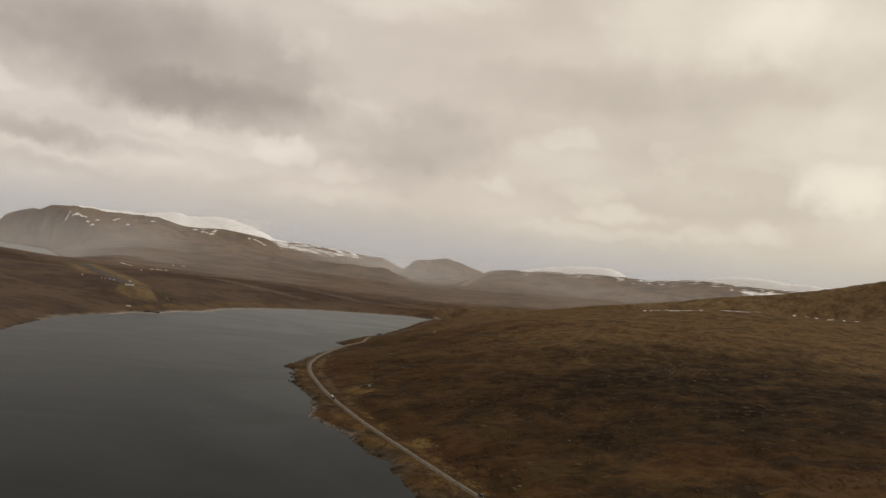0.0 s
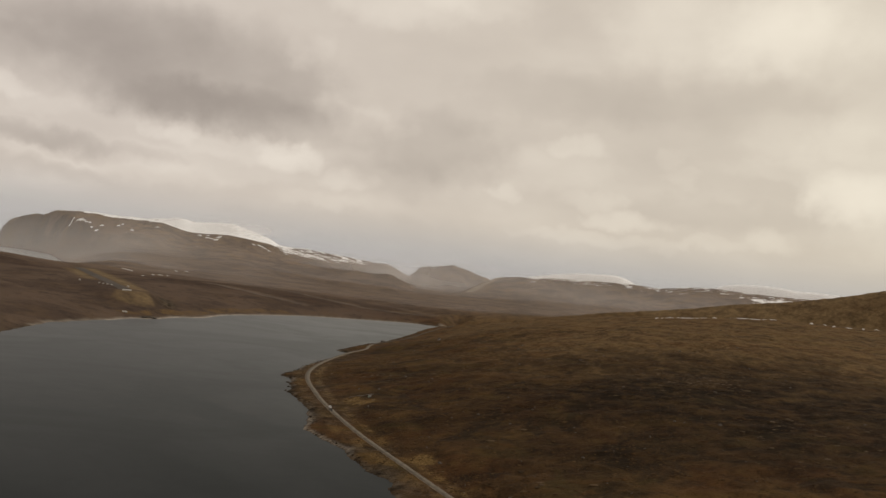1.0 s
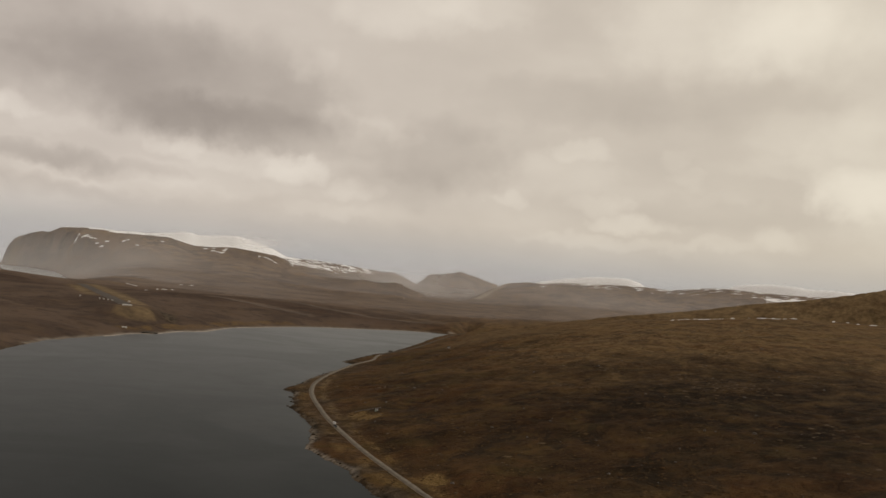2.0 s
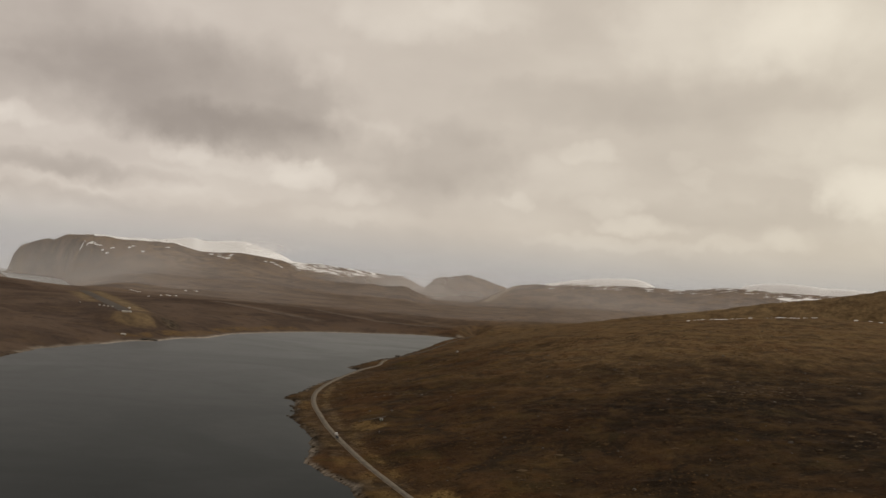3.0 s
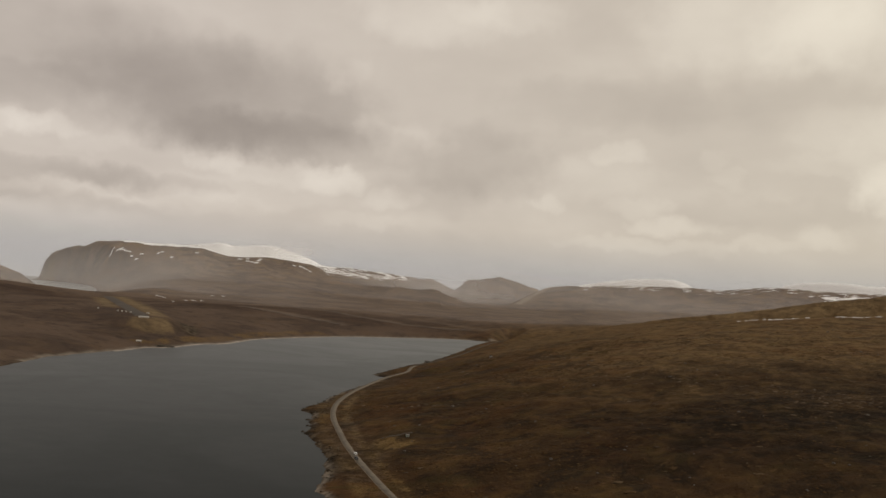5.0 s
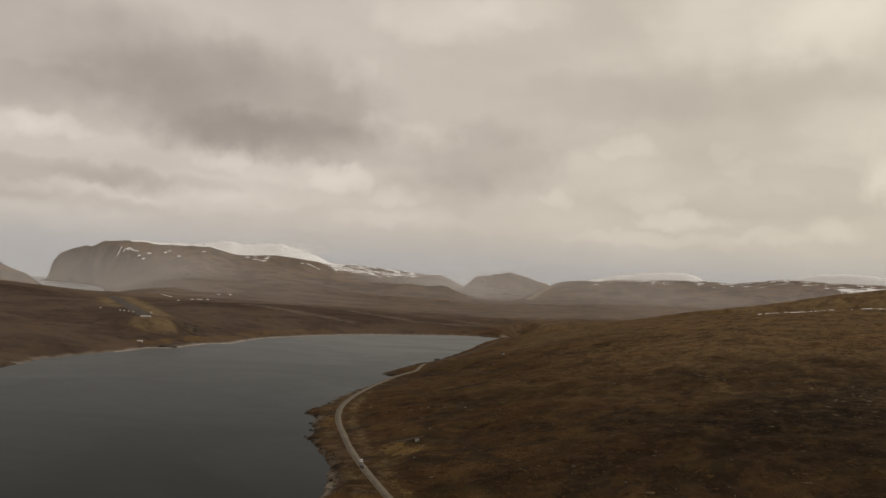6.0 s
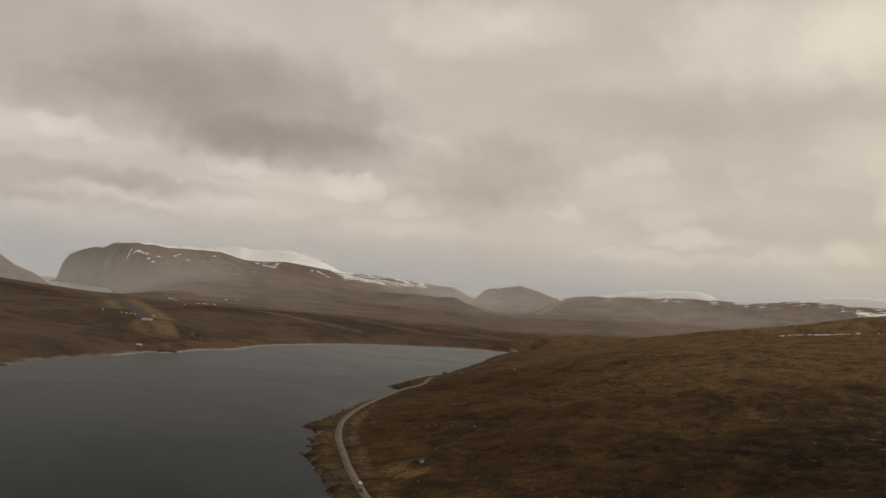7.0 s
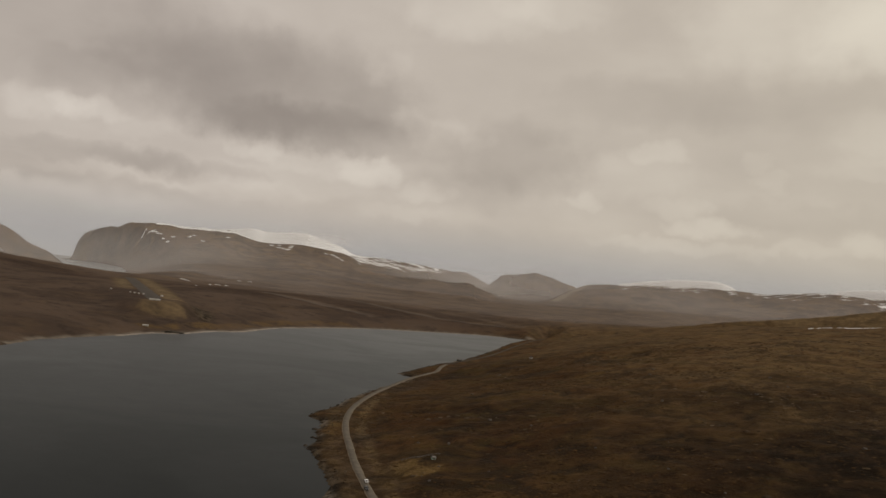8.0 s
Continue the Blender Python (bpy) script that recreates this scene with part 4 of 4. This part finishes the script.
def snow_drift(x, y, long, deep, high, turn=0.0):
    """A wind-packed drift, steep in front and feathered at the ends."""
    bm = bmesh.new()
    n, m = 14, 6
    rows = []
    c, sn = math.cos(radians(turn)), math.sin(radians(turn))
    seed = random.uniform(0, 50)
    for i in range(n):
        s = i / (n - 1) * 2 - 1
        w = (1 - s * s) ** 0.5 * (0.75 + 0.5 * noise.noise(Vector((s * 2, seed, 0))))
        row = []
        for k in range(m):
            h = k / (m - 1)
            u, v = s * long / 2, (h - 0.5) * deep * max(w, 0.02)
            px, py = x + u * c - v * sn, y + u * sn + v * c
            row.append((px, py, high * w * math.sin(min(h * 1.5, 1) * math.pi * 0.5) * (1 if h < 0.9 else 0.3)))
        rows.append(row)
    flat = np.array([p for r in rows for p in r])
    z = ground_at(flat[:, 0], flat[:, 1])
    verts = [bm.verts.new((p[0], p[1], g + p[2] + 0.05)) for p, g in zip(flat, z)]
    for i in range(n - 1):
        for k in range(m - 1):
            a = i * m + k
            bm.faces.new((verts[a], verts[a + m], verts[a + m + 1], verts[a + 1]))
    ob = part("snow_drift", bm, SNOW, smooth=True)
    return tagged(ob, "narrow drift of old snow on brown heath", "snow drift", "snow drifts on the heath")


for x, long in ((386, 7), (395, 5), (406, 14), (421, 6), (436, 20), (452, 8), (464, 16), (478, 6), (503, 5), (510, 4), (522, 16), (540, 22), (556, 6), (568, 9), (628, 5), (648, 7), (663, 6), (682, 10), (704, 5), (722, 8)):
    snow_drift(x, 1424 - (x - 384) * 0.30 + random.uniform(-4, 4), long * random.uniform(1.0, 1.3), random.uniform(5, 8), random.uniform(0.8, 1.7), -16)
for x, y, long in ((-990, 2400, 20), (-962, 2358, 26), (-932, 2318, 18), (-802, 2075, 8), (-842, 2253, 14), (-824, 2262, 26), (-808, 2281, 14), (-932, 2690, 20), (-916, 2734, 12), (-898, 2704, 12)):
    snow_drift(x, y, long * 0.9, 9, 0.9, -25)

# old snow caught in the gullies of the mountain's face
for x, y, long, deep, turn in ((-1952, 4028, 66, 18, 55), (-1938, 4036, 14, 26, 0), (-1922, 4030, 26, 16, 10), (-1894, 4012, 18, 16, 0), (-1874, 4013, 14, 16, 0), (-1836, 3958, 14, 16, 0),
                               (-1795, 3925, 16, 16, 0), (-1805, 3998, 18, 16, 12), (-1720, 4005, 14, 22, 0), (-1712, 4030, 16, 14, 0), (-1621, 3937, 18, 14, -12), (-1540, 4055, 22, 12, 0), (-1345, 4158, 22, 26, 0),
                               (-1290, 4116, 24, 24, -10), (-1258, 4090, 16, 18, 0), (-1227, 4069, 26, 26, 10), (-1236, 4130, 18, 40, 10), (-1244, 4183, 16, 40, 0), (-1310, 4180, 18, 14, 0),
                               (-1052, 4160, 16, 16, 0), (-1018, 4175, 34, 14, -20), (-985, 4135, 30, 14, -30), (-950, 4092, 24, 12, -35)):
    snow_drift(x, y, long * 1.2, deep * 1.1, 2.8, turn)


def scatter(count, x0, x1, y0, y1, keep):
    """Seeded random places that keep() accepts, with their ground heights and distance to the shore."""
    x, y = np.random.uniform(x0, x1, count), np.random.uniform(y0, y1, count)
    z, d, east, _, rd = height(x, y)
    ok = keep(x, y, d, east, rd)
    return x[ok], y[ok], z[ok]


# boulders on the heath
shapes = []
for k in range(6):
    me = bpy.data.meshes.new("boulder")
    bm = stony(k + 10, 1.0, 0.8, 0.7)
    bm.to_mesh(me)
    bm.free()
    me.materials.append(PALE_STONE)
    shapes.append(me)
for x, y, size in ((50, 460, 0.8), (65, 688, 0.75), (104, 990, 0.9), (81, 645, 0.7), (83, 652, 0.6), (34, 734, 0.8)):
    ob = new("boulder", shapes[len(bpy.data.objects) % 6])
    ob.matrix_basis = pose(x, y, float(ground_at(x, y)[0]) + 0.1, 0, 0, x * 7) @ Matrix.Diagonal((size * 1.3, size, size, 1))
    tagged(ob, "large pale boulder standing out of dark heather", "boulder", "boulders on the heath")
bx, by, bz = scatter(190, -140, 420, 430, 1150, lambda x, y, d, e, r: (d > 30) & (e > 0.9) & (r > 9))
for k, (x, y, z) in enumerate(zip(bx, by, bz)):
    size = 0.35 + 0.9 * random.random() ** 3
    ob = new("boulder", shapes[k % 6])
    ob.matrix_basis = pose(x, y, z + 0.1 * size, 0, 0, random.uniform(0, 360)) @ Matrix.Diagonal((size * 1.3, size, size, 1))
    tagged(ob, "pale lichen-covered boulder lying in brown heath", "boulder", "boulders on the heath")


def lumps(name, x, y, z, wide, high, sides, mat, stretch=1.0):
    """Many small uneven mounds in one mesh."""
    n = len(x)
    turn = np.random.uniform(0, 6.3, n)
    verts = np.empty((n, 2 * sides + 1, 3))
    for k in range(sides):
        a = turn + k * 2 * math.pi / sides
        r = wide * np.random.uniform(0.75, 1.25, n)
        verts[:, k] = np.stack([x + stretch * r * np.cos(a), y + r * np.sin(a) + 0.2 * stretch * r * np.cos(a), z - 0.25 * high], 1)
        r2 = r * np.random.uniform(0.55, 0.8, n)
        verts[:, sides + k] = np.stack([x + stretch * r2 * np.cos(a), y + r2 * np.sin(a) + 0.2 * stretch * r2 * np.cos(a), z + high * np.random.uniform(0.55, 0.95, n)], 1)
    verts[:, 2 * sides] = np.stack([x + wide * np.random.uniform(-0.2, 0.2, n), y + wide * np.random.uniform(-0.2, 0.2, n), z + high], 1)
    one = []
    for k in range(sides):
        j = (k + 1) % sides
        one += [(k, j, sides + j), (k, sides + j, sides + k), (sides + k, sides + j, 2 * sides)]
    faces = (np.array(one)[None] + (np.arange(n) * (2 * sides + 1))[:, None, None]).reshape(-1, 3)
    me = bpy.data.meshes.new(name)
    me.from_pydata(verts.reshape(-1, 3).tolist(), [], faces.tolist())
    me.materials.append(mat)
    return new(name, me)


def island_material(name, colours, rough=0.95):
    mat, nt, bsdf = material(name)
    geo = nt.nodes.new("ShaderNodeNewGeometry")
    ramp = nt.nodes.new("ShaderNodeValToRGB")
    ramp.color_ramp.interpolation = "LINEAR"
    e = ramp.color_ramp.elements
    e[0].position, e[0].color = 0.0, (*colours[0], 1)
    e[1].position, e[1].color = 1.0, (*colours[-1], 1)
    for k, c in enumerate(colours[1:-1], 1):
        e.new(k / (len(colours) - 1)).color = (*c, 1)
    nt.links.new(geo.outputs["Random Per Island"], ramp.inputs[0])
    n = node_noise(nt, 2.0, 4, 0.7)
    nt.links.new(node_mix(nt, node_range(nt, n, 0.35, 0.6, 0.0, 0.35), ramp.outputs[0], (0.020, 0.0125, 0.006)), bsdf.inputs["Base Color"])
    bsdf.inputs["Roughness"].default_value = rough
    bsdf.inputs["Specular IOR Level"].default_value = 0.03
    return mat


TUSSOCK = island_material("heath_tussock", [(0.036, 0.0225, 0.0115), (0.038, 0.0235, 0.0118), (0.041, 0.0250, 0.0120), (0.042, 0.0245, 0.011), (0.050, 0.0300, 0.0135), (0.060, 0.0360, 0.016), (0.076, 0.0400, 0.016), (0.10, 0.064, 0.030)])


def heathy(x, y, d, e, r):
    patch = fbm(x, y, 60, 3, 81) + 0.6 * fbm(x, y, 14, 2, 82)
    far = np.hypot(x, y - 150)
    return (d > 12) & (e > 0.9) & (r > 5) & (np.random.random(len(x)) < np.clip(0.25 + patch * 1.5, 0.02, 1) * np.clip(560 / far, 0.15, 1) * (1 - 0.75 * heather_shade(x, y)))


tx, ty, tz = scatter(100000, -140, 460, 400, 1200, heathy)
tw = np.random.uniform(0.35, 1.25, len(tx)) * (1 + 0.8 * (np.random.random(len(tx)) > 0.97))
tagged(lumps("heath_tussocks", tx, ty, tz, tw, tw * np.random.uniform(0.08, 0.22, len(tx)), 5, TUSSOCK), "low tussocks of brown heather and dry grass", "heath", kind="stuff")
TUFT = island_material("dry_tuft", [(0.050, 0.028, 0.014), (0.068, 0.040, 0.020), (0.080, 0.052, 0.027), (0.10, 0.068, 0.038), (0.12, 0.092, 0.058)])
ux, uy, uz = scatter(12000, -140, 460, 400, 1250, lambda x, y, d, e, r: (d > 14) & (e > 0.9) & (r > 5) & (np.random.random(len(x)) < np.clip(fbm(x, y, 34, 3, 85) * 1.1 + fbm(x, y, 9, 2, 86) * 0.7 - 0.12, 0, 1) * (1 - 0.7 * heather_shade(x, y))))
uw = np.random.uniform(0.3, 1.1, len(ux)) * (1 + 0.9 * (np.random.random(len(ux)) > 0.9))
tagged(lumps("dry_tufts", ux, uy, uz, uw, uw * np.random.uniform(0.2, 0.4, len(ux)), 5, TUFT, 2.4), "scattered tufts of tan and rust dry grass", "grass", kind="stuff")
OUTCROP = island_material("outcrop_rock", [(0.040, 0.029, 0.019), (0.062, 0.045, 0.029), (0.088, 0.064, 0.042), (0.150, 0.112, 0.074)])
ox, oy, oz = scatter(16000, -120, 420, 420, 1150, lambda x, y, d, e, r: (d > 40) & (e > 0.9) & (r > 9) & (np.random.random(len(x)) < np.clip(fbm(x, y * 0.7, 90, 3, 95) * 2.2 + fbm(x + y * 0.5, y * 0.6, 16, 2, 96) * 1.4 - 0.62, 0, 1)))
ow = np.random.uniform(0.5, 1.9, len(ox))
tagged(lumps("rock_outcrops", ox, oy, oz, ow, ow * np.random.uniform(0.15, 0.35, len(ox)), 5, OUTCROP, 1.4), "low grey ribs of bare rock showing through the heather", "outcrop", kind="stuff")
rx, ry, rz = scatter(11000, -180, 60, 380, 1300, lambda x, y, d, e, r: (d > -1.5 + 2 * fbm(x, y, 15, 2, 92)) & (d < 6 + 7 * fbm(x, y, 20, 2, 91)) & (e > 0.5) & (r > 6))
rw = np.random.uniform(0.25, 0.8, len(rx)) + 0.7 * (np.random.random(len(rx)) > 0.97)
tagged(lumps("shore_rocks", rx, ry, np.maximum(rz, -0.4), rw, rw * np.random.uniform(0.4, 0.8, len(rx)), 5,
             island_material("shore_rock", [(0.016, 0.012, 0.009), (0.034, 0.026, 0.019), (0.055, 0.043, 0.031), (0.13, 0.105, 0.08)], 0.8)), "dark wet rocks and weed along the tide line", "rocks", kind="stuff")
